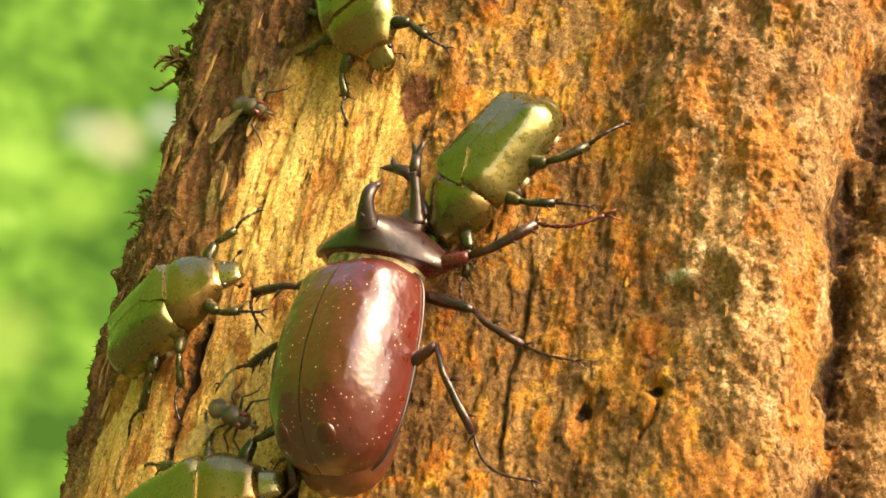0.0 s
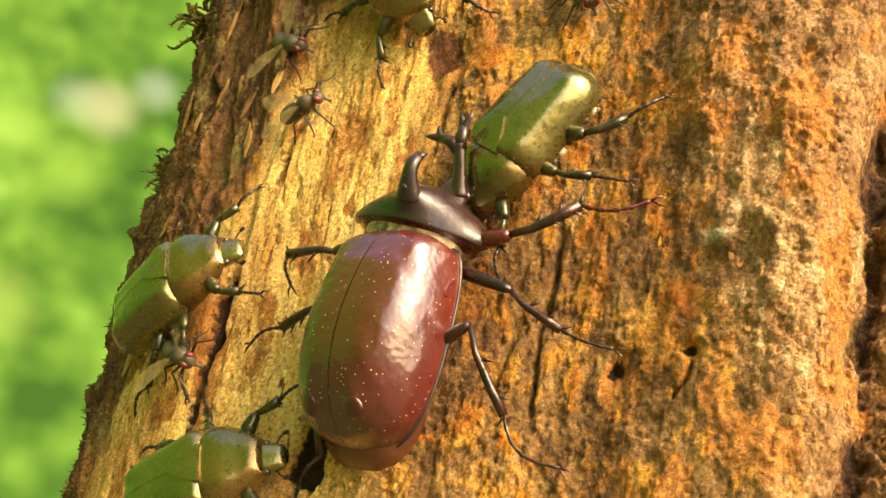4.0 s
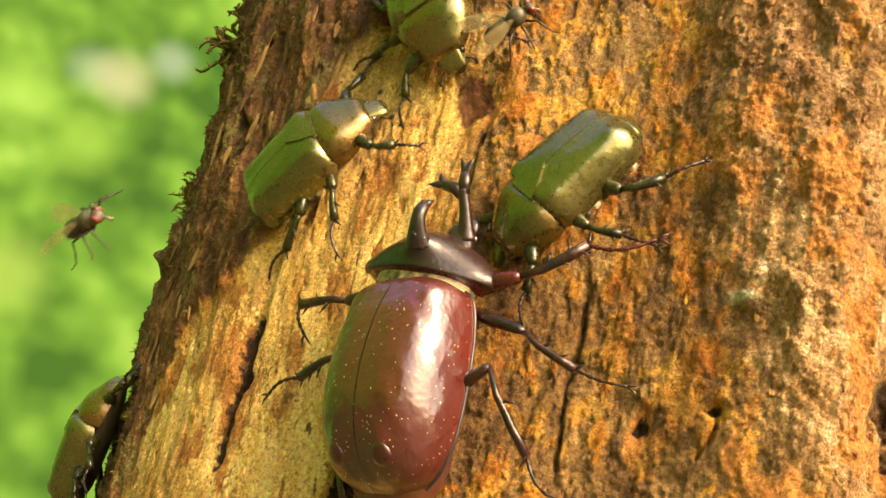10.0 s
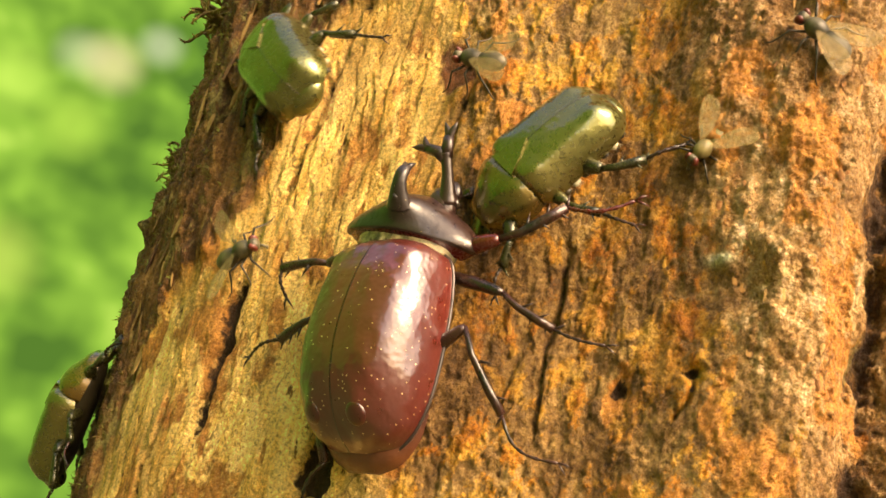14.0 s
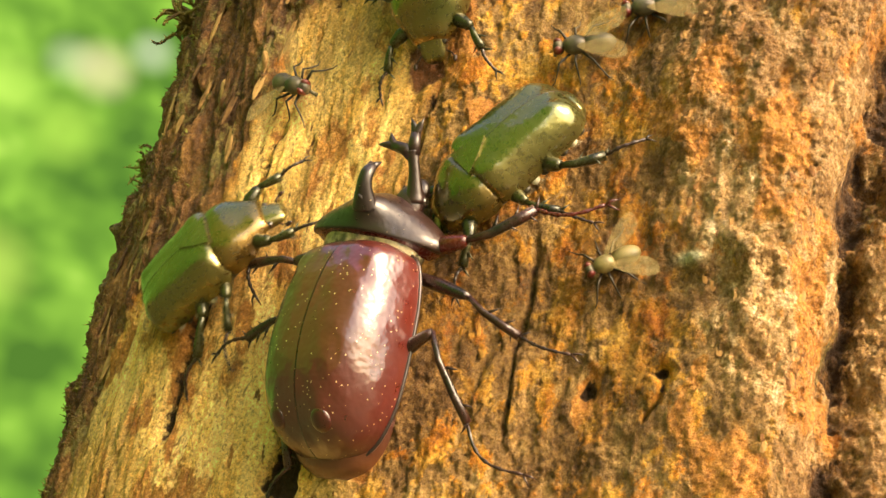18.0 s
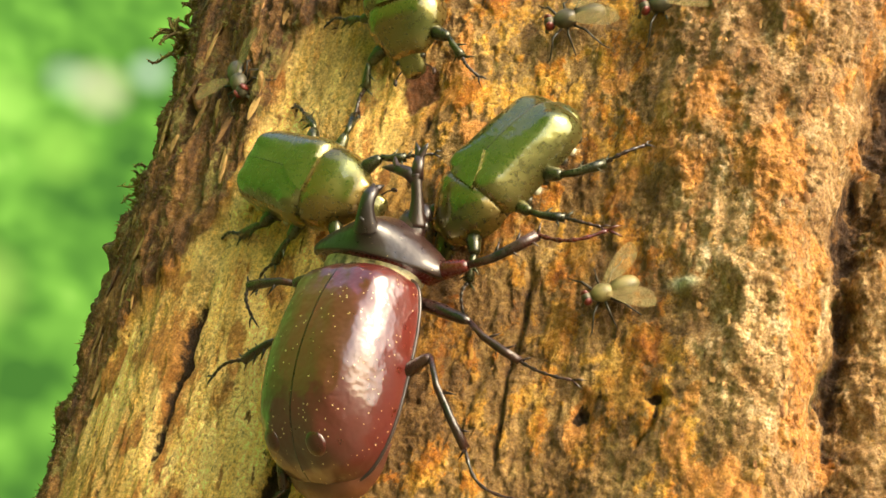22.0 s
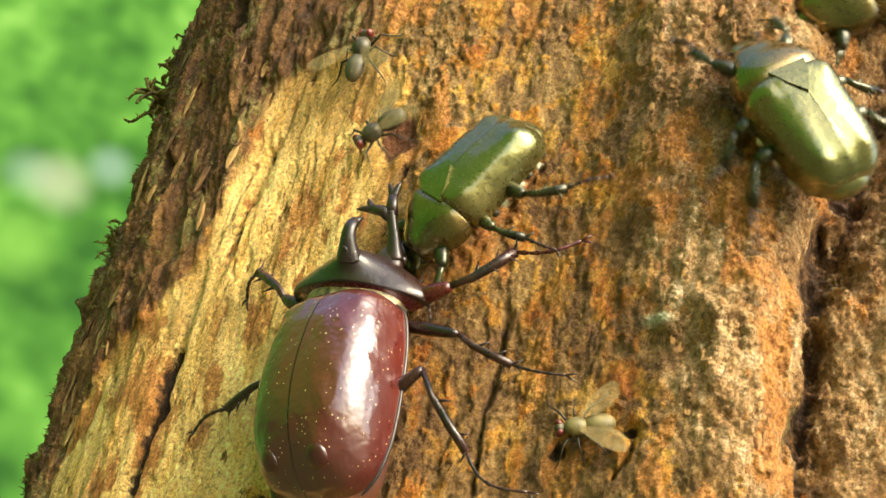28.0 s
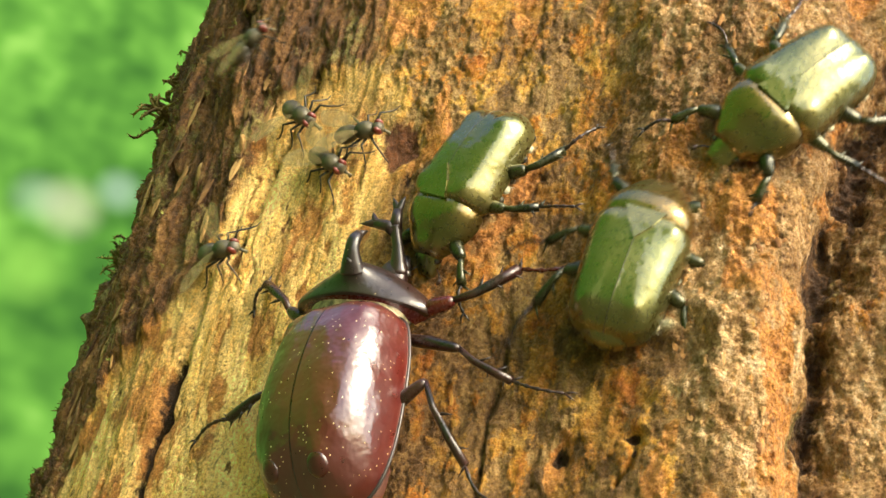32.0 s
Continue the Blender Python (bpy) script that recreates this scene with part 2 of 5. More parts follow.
    # cracks and holes, drawn dark; the gully's share is shade put into the colour
    dark = 0.5 * gully + 1.2 * seam(s, z, -118.0, -31, -115.5, 14, 1.3) * (0.25 + 0.75 * step(0.40, 0.56, fbm(s / 6.0, z / 9.0, 2, 80) + 0.2 * dent(s, z, -118, -19, 6, 8)))
    dark = dark + 0.5 * seam(s, z, -112, 12, -104, 62, 1.0) * step(0.42, 0.6, fbm(s / 3, z / 8, 3, 81))
    dark = dark + 0.45 * seam(s, z, -56.5, -34, -55.5, 9, 0.45) * step(0.42, 0.6, fbm(s / 4, z / 5, 2, 82))
    dark = dark + 0.6 * seam(s, z, -80, 14, -78.5, 34, 0.45) + 0.7 * seam(s, z, -129, -42, -127.5, -20, 0.7)
    dark = dark + 0.8 * seam(s, z, -140, 20, -126, 82, 2.4) * step(0.4, 0.6, fbm(s / 4, z / 9, 3, 83))
    dark = dark + 0.7 * dent(s, z, -43.5, -15.2, 1.5, 2.6) * (0.4 + 1.2 * fbm(s, z, 3, 84))
    dark = dark + 0.8 * dent(s, z, -33.0, -12.4, 1.3, 0.9) + 0.55 * seam(s, z, -34.5, -20, -32.3, -13, 0.35)
    dark = dark + 1.0 * step(0.25, 0.5, dent(s, z, -90.5, -32.5, 4.0, 6.0) * (0.3 + 1.3 * fbm(s / 2, z / 3, 3, 85)))
    dark = dark + 0.8 * dent(s, z, -125, 71, 2.2, 5)
    sap = dent(s, z, -81.5, 38.0, 5.0, 6.0) * (0.45 + 1.1 * fbm(s / 3, z / 4, 3, 86))
    dark = np.clip(dark, 0, 1)
    h = h - dark * 3.4 - sap * 1.6
    rust = step(0.5, 0.68, fbm(s / 7, z / 13, 4, 90) + 0.35 * dent(s, z, -101.5, 14, 3.0, 9) + 0.3 * dent(s, z, -33, 33, 5, 5)
                + 0.28 * dent(s, z, -34, 2, 4, 4) + 0.2 * dent(s, z, -122, 54, 4, 6))
    spot = dent(s, z, -31.5, 5.0, 1.7, 0.8)
    h = h + spot * 0.8
    patch = fbm(s / 9.0, z / 15.0, 4, 99)
    return h, pale, bark, grain, dark, np.clip(sap, 0, 1), np.maximum(rust, flecks * 0.8), scab, np.clip(spot * 1.3, 0, 1), patch


def bark_material():
    m, N, L, p = material("bark")
    zones, marks, more = (N.new("ShaderNodeAttribute") for _ in range(3))
    zones.attribute_name, marks.attribute_name, more.attribute_name = "zones", "marks", "more"
    co = add(N, "ShaderNodeTexCoord")
    sz, sm, so = (N.new("ShaderNodeSeparateColor") for _ in range(3))
    L.new(zones.outputs["Color"], sz.inputs[0]), L.new(marks.outputs["Color"], sm.inputs[0]), L.new(more.outputs["Color"], so.inputs[0])

    def noisy(scale, detail=6.0, stretch=1.0, rough=0.6):
        mp = add(N, "ShaderNodeMapping", Scale=(scale, scale, scale / stretch))
        L.new(co.outputs["Object"], mp.inputs["Vector"])
        n = add(N, "ShaderNodeTexNoise", Scale=1.0, Detail=detail, Roughness=rough)
        L.new(mp.outputs["Vector"], n.inputs["Vector"])
        return n.outputs["Fac"]

    def mixed(fac, a, b):
        x = N.new("ShaderNodeMix")
        x.data_type = "RGBA"
        L.new(fac, x.inputs["Factor"]), L.new(a, x.inputs["A"])
        if hasattr(b, "default_value") or not isinstance(b, tuple):
            L.new(b, x.inputs["B"])
        else:
            x.inputs["B"].default_value = (*b, 1)
        return x.outputs["Result"]

    def toned(fac, *stops):
        r = ramp(N, *stops)
        L.new(fac, r.inputs["Fac"])
        return r.outputs["Color"]

    n1, n2, n3, n4 = noisy(170, 10, 1.4, 0.72), noisy(480, 8, 1.4, 0.68), noisy(1300, 5, 1.0, 0.7), noisy(125, 12, 1.2, 0.72)
    n5, n6, n7 = noisy(120, 11, 1.6, 0.76), noisy(330, 9, 6.0, 0.7), noisy(390, 10, 1.8, 0.78)

    def above(fac, lo, hi, push=None, gain=0.0):
        """A mask with crisp, frayed edges; push shifts it by a broad zone."""
        if push is not None:
            q = N.new("ShaderNodeMath")
            q.operation = "MULTIPLY_ADD"
            q.inputs[1].default_value = gain
            L.new(push, q.inputs[0]), L.new(fac, q.inputs[2])
            fac = q.outputs[0]
        f = N.new("ShaderNodeMapRange")
        f.inputs["From Min"].default_value, f.inputs["From Max"].default_value = lo, hi
        L.new(fac, f.inputs["Value"])
        return f.outputs["Result"]

    wood = toned(n1, (0.30, (0.29, 0.085, 0.010)), (0.42, (0.46, 0.17, 0.018)), (0.50, (0.50, 0.25, 0.036)), (0.60, (0.48, 0.285, 0.066)), (0.72, (0.35, 0.20, 0.050)))
    cream = toned(n6, (0.28, (0.64, 0.28, 0.048)), (0.42, (0.88, 0.53, 0.15)), (0.55, (0.95, 0.66, 0.25)), (0.70, (0.84, 0.46, 0.12)))
    old = toned(n6, (0.30, (0.035, 0.016, 0.007)), (0.46, (0.12, 0.055, 0.017)), (0.58, (0.24, 0.12, 0.036)), (0.70, (0.40, 0.23, 0.075)))
    crumb = toned(n7, (0.28, (0.17, 0.085, 0.032)), (0.42, (0.33, 0.18, 0.07)), (0.53, (0.47, 0.29, 0.13)), (0.64, (0.72, 0.54, 0.35)))
    crust = toned(n7, (0.30, (0.09, 0.046, 0.016)), (0.5, (0.24, 0.135, 0.045)), (0.68, (0.46, 0.30, 0.115)))
    rusty = toned(n2, (0.3, (0.36, 0.135, 0.028)), (0.7, (0.62, 0.30, 0.08)))
    moldy = toned(n2, (0.3, (0.10, 0.075, 0.02)), (0.7, (0.34, 0.28, 0.09)))
    c = mixed(above(n4, 0.475, 0.525, so.outputs[0], 0.07), wood, crust)
    c = mixed(sz.outputs[0], c, cream)
    ridge = mixed(above(n5, 0.56, 0.61), crumb, wood)
    ridge = mixed(above(n4, 0.62, 0.68, so.outputs[0], 0.17), ridge, crust)
    c = mixed(sz.outputs[2], c, ridge)
    # broad patches, paler and darker, over wood and crumbs
    broad = toned(so.outputs[2], (0.34, (0.66, 0.60, 0.52)), (0.46, (0.92, 0.90, 0.86)), (0.56, (1.04, 1.04, 1.02)), (0.66, (1.16, 1.20, 1.25)))
    bm_ = N.new("ShaderNodeMix")
    bm_.data_type, bm_.blend_type = "RGBA", "MULTIPLY"
    bm_.inputs["Factor"].default_value = 1.0
    L.new(c, bm_.inputs["A"]), L.new(broad, bm_.inputs["B"])
    c = bm_.outputs["Result"]
    c = mixed(above(n4, 0.76, 0.84, sm.outputs[2], 0.34), c, rusty)
    worn = mixed(above(n5, 0.54, 0.60), old, moldy)
    c = mixed(above(n6, 0.72, 0.80, sz.outputs[1], 0.52), c, worn)
    # thin brown flecks and hair cracks in the pale wood
    fleck = noisy(620, 6, 3.0, 0.62)
    c = mixed(above(fleck, 0.66, 0.70, sz.outputs[0], 0.03), c, (0.20, 0.085, 0.022))
    c = mixed(above(n5, 0.78, 0.90, sm.outputs[1], 0.55), c, (0.13, 0.048, 0.014))
    # Darkens cracks and holes, and paints the gully's shade.
    c = mixed(above(n2, 0.68, 0.80, sm.outputs[0], 0.55), c, (0.055, 0.026, 0.011))
    c = mixed(so.outputs[1], c, (0.62, 0.60, 0.40))
    # dark hair cracks, long along the trunk and broken
    lean = add(N, "ShaderNodeMapping", Scale=(230, 230, 75))
    bend = N.new("ShaderNodeVectorMath")
    bend.operation = "MULTIPLY_ADD"
    bend.inputs[1].default_value = (0.004, 0.004, 0.004)
    wave = add(N, "ShaderNodeTexNoise", Scale=260.0, Detail=4.0)
    L.new(co.outputs["Object"], wave.inputs["Vector"])
    L.new(wave.outputs["Color"], bend.inputs[0]), L.new(co.outputs["Object"], bend.inputs[2])
    L.new(bend.outputs["Vector"], lean.inputs["Vector"])
    web = add(N, "ShaderNodeTexVoronoi", Scale=1.0)
    web.feature = "DISTANCE_TO_EDGE"
    L.new(lean.outputs["Vector"], web.inputs["Vector"])
    line = N.new("ShaderNodeMapRange")
    for key, value in (("From Min", 0.045), ("From Max", 0.012), ("To Min", 0.0), ("To Max", 0.55)):
        line.inputs[key].default_value = value
    L.new(web.outputs["Distance"], line.inputs["Value"])
    cut = N.new("ShaderNodeMath")
    cut.operation = "MULTIPLY"
    L.new(line.outputs["Result"], cut.inputs[0]), L.new(above(noisy(140, 4, 1.5, 0.6), 0.56, 0.62), cut.inputs[1])
    c = mixed(cut.outputs[0], c, (0.07, 0.032, 0.011))
    # fine grain over all
    n8 = noisy(2900, 3, 1.0, 0.7)
    speck = toned(n3, (0.34, (0.42, 0.36, 0.30)), (0.45, (0.90, 0.88, 0.85)), (0.54, (1.06, 1.05, 1.03)), (0.64, (1.5, 1.5, 1.46)))
    dots = toned(n8, (0.30, (0.55, 0.50, 0.44)), (0.46, (0.98, 0.98, 0.97)), (0.70, (1.45, 1.45, 1.42)))
    both = N.new("ShaderNodeMix")
    both.data_type, both.blend_type = "RGBA", "MULTIPLY"
    both.inputs["Factor"].default_value = 0.8
    L.new(speck, both.inputs["A"]), L.new(dots, both.inputs["B"])
    speck = both.outputs["Result"]
    mul = N.new("ShaderNodeMix")
    mul.data_type, mul.blend_type = "RGBA", "MULTIPLY"
    mul.inputs["Factor"].default_value = 0.9
    L.new(c, mul.inputs["A"]), L.new(speck, mul.inputs["B"])
    L.new(mul.outputs["Result"], p.inputs["Base Color"])
    rr = toned(n2, (0.3, (0.5,) * 3), (0.7, (0.9,) * 3))
    L.new(rr, p.inputs["Roughness"])
    p.inputs["Specular IOR Level"].default_value = 0.35
    b0 = add(N, "ShaderNodeBump", Strength=0.55, Distance=0.0018)
    b = add(N, "ShaderNodeBump", Strength=0.7, Distance=0.0005)
    b2 = add(N, "ShaderNodeBump", Strength=0.9, Distance=0.0009)
    b3 = add(N, "ShaderNodeBump", Strength=0.8, Distance=0.0004)
    L.new(n4, b0.inputs["Height"]), L.new(n2, b.inputs["Height"]), L.new(n3, b2.inputs["Height"])
    # granules of the crumbly ridge
    cells = add(N, "ShaderNodeTexVoronoi", Scale=1100.0, Randomness=1.0)
    cells.feature = "SMOOTH_F1"
    warp = add(N, "ShaderNodeVectorMath")
    fine = add(N, "ShaderNodeTexNoise", Scale=900.0, Detail=4.0)
    L.new(co.outputs["Object"], fine.inputs["Vector"])
    warp.operation = "MULTIPLY_ADD"
    warp.inputs[1].default_value = (0.0016, 0.0016, 0.0016)
    L.new(fine.outputs["Color"], warp.inputs[0]), L.new(co.outputs["Object"], warp.inputs[2])
    L.new(warp.outputs["Vector"], cells.inputs["Vector"])
    heap = N.new("ShaderNodeMath")
    heap.operation = "MULTIPLY"
    L.new(cells.outputs["Distance"], heap.inputs[0]), L.new(sz.outputs[2], heap.inputs[1])
    bc = add(N, "ShaderNodeBump", Strength=1.0, Distance=0.0014)
    bc.invert = True
    L.new(heap.outputs[0], bc.inputs["Height"]), L.new(b0.outputs["Normal"], bc.inputs["Normal"])
    L.new(bc.outputs["Normal"], b.inputs["Normal"])
    L.new(n8, b3.inputs["Height"])
    L.new(b.outputs["Normal"], b2.inputs["Normal"]), L.new(b2.outputs["Normal"], b3.inputs["Normal"]), L.new(b3.outputs["Normal"], p.inputs["Normal"])
    return m


def spaced(fine0, fine1, fstep, low, high, coarse):
    a = list(np.arange(fine0, fine1, fstep))
    lo = list(np.linspace(low, fine0, max(2, int((fine0 - low) / coarse)))[:-1])
    hi = list(np.linspace(fine1, high, max(2, int((high - fine1) / coarse))))
    return np.array(lo + a + hi)


def build_trunk():
    per = 1000 * TRUNK_R * math.pi / 180
    degs = spaced(-78.0, 9.0, 0.125, -180.0, 180.0, 3.0)[:-1]
    zs = spaced(-62.0, 96.0, 0.31, -1300.0, 2600.0, 40.0)
    D, Zm = np.meshgrid(degs, zs)
    h, *masks = relief(D * per, Zm)
    r = trunk_radius(D) + h * 0.001 + np.where(Zm < -900, ((-900 - Zm) / 400) ** 2 * 0.06, 0) + 0.012 * (fbm(D / 40 + 9, Zm / 300, 2, 7) - 0.5) * step(0, 60, np.abs(Zm - 17) - 100)
    a = np.radians(D)
    co = np.stack([r * np.sin(a), -r * np.cos(a), 1.3 + Zm * 0.001], -1).reshape(-1, 3)
    nz, nd = D.shape
    i = np.arange(nz - 1)[:, None] * nd + np.arange(nd)[None, :]
    j = np.arange(nz - 1)[:, None] * nd + (np.arange(nd)[None, :] + 1) % nd
    quads = np.stack([i, j, j + nd, i + nd], -1).reshape(-1, 4)
    cap = [(nz - 1) * nd + k for k in range(nd)]
    me = bpy.data.meshes.new("tree_trunk")
    me.vertices.add(len(co))
    me.vertices.foreach_set("co", co.astype(np.float32).ravel())
    # the last face closes the sawn top
    me.loops.add(quads.size + nd)
    me.loops.foreach_set("vertex_index", np.append(quads.ravel(), cap).astype(np.int32))
    me.polygons.add(len(quads) + 1)
    me.polygons.foreach_set("loop_start", np.append(np.arange(0, quads.size, 4), quads.size).astype(np.int32))
    me.polygons.foreach_set("use_smooth", np.append(np.ones(len(quads), bool), False))
    me.update(calc_edges=True)
    pale, bark, grain, dark, sap, rust, scab, spot, patch = masks
    for name, chans in (("zones", (pale, bark, grain)), ("marks", (dark, sap, rust)), ("more", (scab, spot, patch))):
        at = me.attributes.new(name, "FLOAT_COLOR", "POINT")
        at.data.foreach_set("color", np.stack([*chans, np.ones_like(pale)], -1).astype(np.float32).ravel())
    me.materials.append(bark_material())
    ob = new("tree_trunk", me)
    return tagged(ob, "old tree trunk, bark peeled to yellow-orange wood with dark cracks", "tree trunk")


trunk = build_trunk()


def on_trunk(deg, z, heading=0.0, lift=0.0, pitch=0.0, roll=0.0):
    """A pose on the trunk: degrees round it, mm up from 1.3 m, heading from straight up (plus turns to its left), lift in mm off the smooth wood,
    pitch raises the head, roll lowers the left side."""
    a = radians(deg)
    out = Vector((math.sin(a), -math.cos(a), 0))
    up, side = Vector((0, 0, 1)), Vector((-math.cos(a), -math.sin(a), 0))
    m = Matrix((up, side, out)).transposed().to_4x4()
    m.translation = out * (float(trunk_radius(deg)) + lift * 0.001) + up * (1.3 + z * 0.001)
    return m @ pose(0, 0, 0, 0, 0, heading) @ pose(0, 0, 0, 0, -pitch, 0) @ pose(0, 0, 0, -roll, 0, 0)


# ---------- woodland round the tree ----------
def build_woodland():
    m, N, L, p = material("leaf_litter")
    co = add(N, "ShaderNodeTexCoord")
    n = add(N, "ShaderNodeTexNoise", Scale=9.0, Detail=8.0)
    L.new(co.outputs["Object"], n.inputs["Vector"])
    r = ramp(N, (0.3, (0.04, 0.03, 0.015)), (0.55, (0.10, 0.09, 0.03)), (0.7, (0.07, 0.12, 0.03)))
    L.new(n.outputs["Fac"], r.inputs["Fac"]), L.new(r.outputs["Color"], p.inputs["Base Color"])
    p.inputs["Roughness"].default_value = 0.9
    bm = bmesh.new()
    bmesh.ops.create_grid(bm, x_segments=60, y_segments=60, size=400)
    for v in bm.verts:
        v.co.z = 0.25 * noise.noise(v.co * 0.05) * min(1, v.co.length / 20)
    tagged(part("ground", bm, m), "woodland ground of brown leaf litter and green moss", "ground", kind="structure")
    # far leaf wall, open to the sky above; its glow paints sunlight and blur
    m, N, L, p = material("far_foliage_glow")
    N.remove(p)
    co = add(N, "ShaderNodeTexCoord")
    tones = []
    for scale, lo, hi in ((1.1, 0.35, 0.65), (3.2, 0.35, 0.68)):
        n = add(N, "ShaderNodeTexNoise", Scale=scale, Detail=1.0, Roughness=0.4)
        L.new(co.outputs["Object"], n.inputs["Vector"])
        tones.append(n.outputs["Fac"])
    av = N.new("ShaderNodeMix")
    L.new(tones[0], av.inputs["A"]), L.new(tones[1], av.inputs["B"])
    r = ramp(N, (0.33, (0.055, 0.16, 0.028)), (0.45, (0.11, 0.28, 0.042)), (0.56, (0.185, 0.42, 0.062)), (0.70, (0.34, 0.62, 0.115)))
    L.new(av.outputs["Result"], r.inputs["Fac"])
    # bright gaps and leaves, painted into the glow as blurred discs
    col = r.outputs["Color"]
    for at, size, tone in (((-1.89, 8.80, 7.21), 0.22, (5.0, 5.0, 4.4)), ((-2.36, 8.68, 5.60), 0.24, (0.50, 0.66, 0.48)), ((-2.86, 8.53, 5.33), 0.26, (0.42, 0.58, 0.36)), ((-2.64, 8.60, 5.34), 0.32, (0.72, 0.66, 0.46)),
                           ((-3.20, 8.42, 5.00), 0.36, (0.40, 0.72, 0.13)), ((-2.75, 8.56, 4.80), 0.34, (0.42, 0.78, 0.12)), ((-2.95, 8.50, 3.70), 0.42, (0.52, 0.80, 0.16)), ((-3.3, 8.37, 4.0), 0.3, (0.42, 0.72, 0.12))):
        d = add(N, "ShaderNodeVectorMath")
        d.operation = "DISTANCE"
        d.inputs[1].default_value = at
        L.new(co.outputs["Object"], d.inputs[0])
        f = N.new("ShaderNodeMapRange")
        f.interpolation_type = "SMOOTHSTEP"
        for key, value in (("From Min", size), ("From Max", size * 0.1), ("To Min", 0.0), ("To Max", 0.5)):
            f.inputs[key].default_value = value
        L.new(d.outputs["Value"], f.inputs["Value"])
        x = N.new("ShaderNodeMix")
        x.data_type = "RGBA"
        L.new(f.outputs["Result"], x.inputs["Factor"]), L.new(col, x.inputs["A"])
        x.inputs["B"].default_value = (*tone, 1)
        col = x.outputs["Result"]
    # Stands in for sun on the leaves, and lights the trunk's left side.
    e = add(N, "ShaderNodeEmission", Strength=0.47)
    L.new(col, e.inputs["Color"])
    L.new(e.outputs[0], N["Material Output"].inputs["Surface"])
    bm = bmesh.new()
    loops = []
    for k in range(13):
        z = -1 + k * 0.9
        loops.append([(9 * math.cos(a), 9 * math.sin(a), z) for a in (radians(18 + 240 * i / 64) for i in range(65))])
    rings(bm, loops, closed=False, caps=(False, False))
    tagged(part("backdrop", bm, m), "blurred green forest foliage far behind, glowing as if sunlit", "foliage", kind="structure")


build_woodland()
# ---------- insect materials ----------
M_GREEN = chitin("green_shell", (0.14, 0.15, 0.046), (0.24, 0.20, 0.066), 0.28, 0.85, 0.8, 150, 0.015, 0.0, 0.06, 0.32, 1.6)
M_BRONZE = chitin("bronze_shell", (0.13, 0.14, 0.038), (0.27, 0.145, 0.04), 0.28, 0.85, 0.8, 130, 0.015, 0.0, 0.06, 0.26, 1.6)
M_GREEN_LEG = chitin("green_leg", (0.010, 0.011, 0.005), (0.06, 0.06, 0.018), 0.28, 0.4, 0.4, 300)
M_DARK = chitin("dark_underside", (0.012, 0.01, 0.006), (0.05, 0.04, 0.02), 0.4, 0.1, 0.2)
M_WINE = chitin("wine_red_shell", (0.045, 0.006, 0.005), (0.115, 0.013, 0.009), 0.36, 0.0, 0.9, 70, 0.10, 0.16, 0.14, 0.5, 1.72)
M_TAIL = chitin("reddish_tail_shell", (0.05, 0.012, 0.006), (0.14, 0.045, 0.018), 0.4, 0.0, 0.6, 200, 0.2, 0.1, 0.2, 0.3)
M_KNOB = chitin("dark_red_knob", (0.02, 0.003, 0.002), (0.05, 0.006, 0.004), 0.34, 0.0, 0.8, 200, 0.1, 0.0, 0.18, 0.3)
M_BROWN = chitin("brown_black_shell", (0.010, 0.008, 0.008), (0.032, 0.012, 0.010), 0.36, 0.0, 0.45, 150, 0.2, 0.09, 0.15, 0.2)
M_LEG = chitin("black_brown_leg", (0.007, 0.005, 0.004), (0.05, 0.014, 0.010), 0.3, 0.0, 0.4, 400, 0.3, 0.0, 0.1, 0.4)
M_RED_LEG = chitin("red_femur", (0.045, 0.005, 0.004), (0.10, 0.012, 0.009), 0.25, 0.0, 0.5)
M_HAIR = chitin("golden_hair", (0.05, 0.035, 0.02), (0.62, 0.50, 0.26), 0.35, 0.0, 0.6, 1100, 0.4)
M_PALE_HAIR = chitin("pale_hair", (0.45, 0.40, 0.25), (0.7, 0.65, 0.48), 0.7, 0.0, 0.0)
M_EYE = chitin("dark_eye", (0.01, 0.008, 0.006), (0.03, 0.02, 0.015), 0.15, 0.0, 1.0)
M_FLY = chitin("grey_fly_body", (0.035, 0.03, 0.018), (0.15, 0.13, 0.075), 0.45, 0.1, 0.2, 700, 0.3)
M_YELLOW_FLY = chitin("yellow_fly_body", (0.11, 0.09, 0.032), (0.29, 0.23, 0.09), 0.5, 0.0, 0.2, 700, 0.3)
M_FLY_EYE = chitin("red_fly_eye", (0.10, 0.012, 0.009), (0.18, 0.025, 0.016), 0.35, 0.0, 0.4, 900)
M_FLY_LEG = chitin("fly_leg", (0.015, 0.012, 0.008), (0.05, 0.035, 0.02), 0.5, 0.0, 0.1)


def wing_material(name="clear_wing", tint=(0.40, 0.29, 0.14), alpha=0.28):
    m, N, L, p = material(name)
    p.inputs["Base Color"].default_value = (*tint, 1)
    p.inputs["Roughness"].default_value = 0.25
    co = add(N, "ShaderNodeTexCoord")
    v = add(N, "ShaderNodeTexNoise", Scale=700.0, Detail=3.0)
    L.new(co.outputs["Object"], v.inputs["Vector"])
    r = ramp(N, (0.4, (alpha * 0.7,) * 3), (0.65, (alpha * 1.4,) * 3))
    L.new(v.outputs["Fac"], r.inputs["Fac"])
    L.new(r.outputs["Color"], p.inputs["Alpha"])
    return m


M_WING = wing_material()


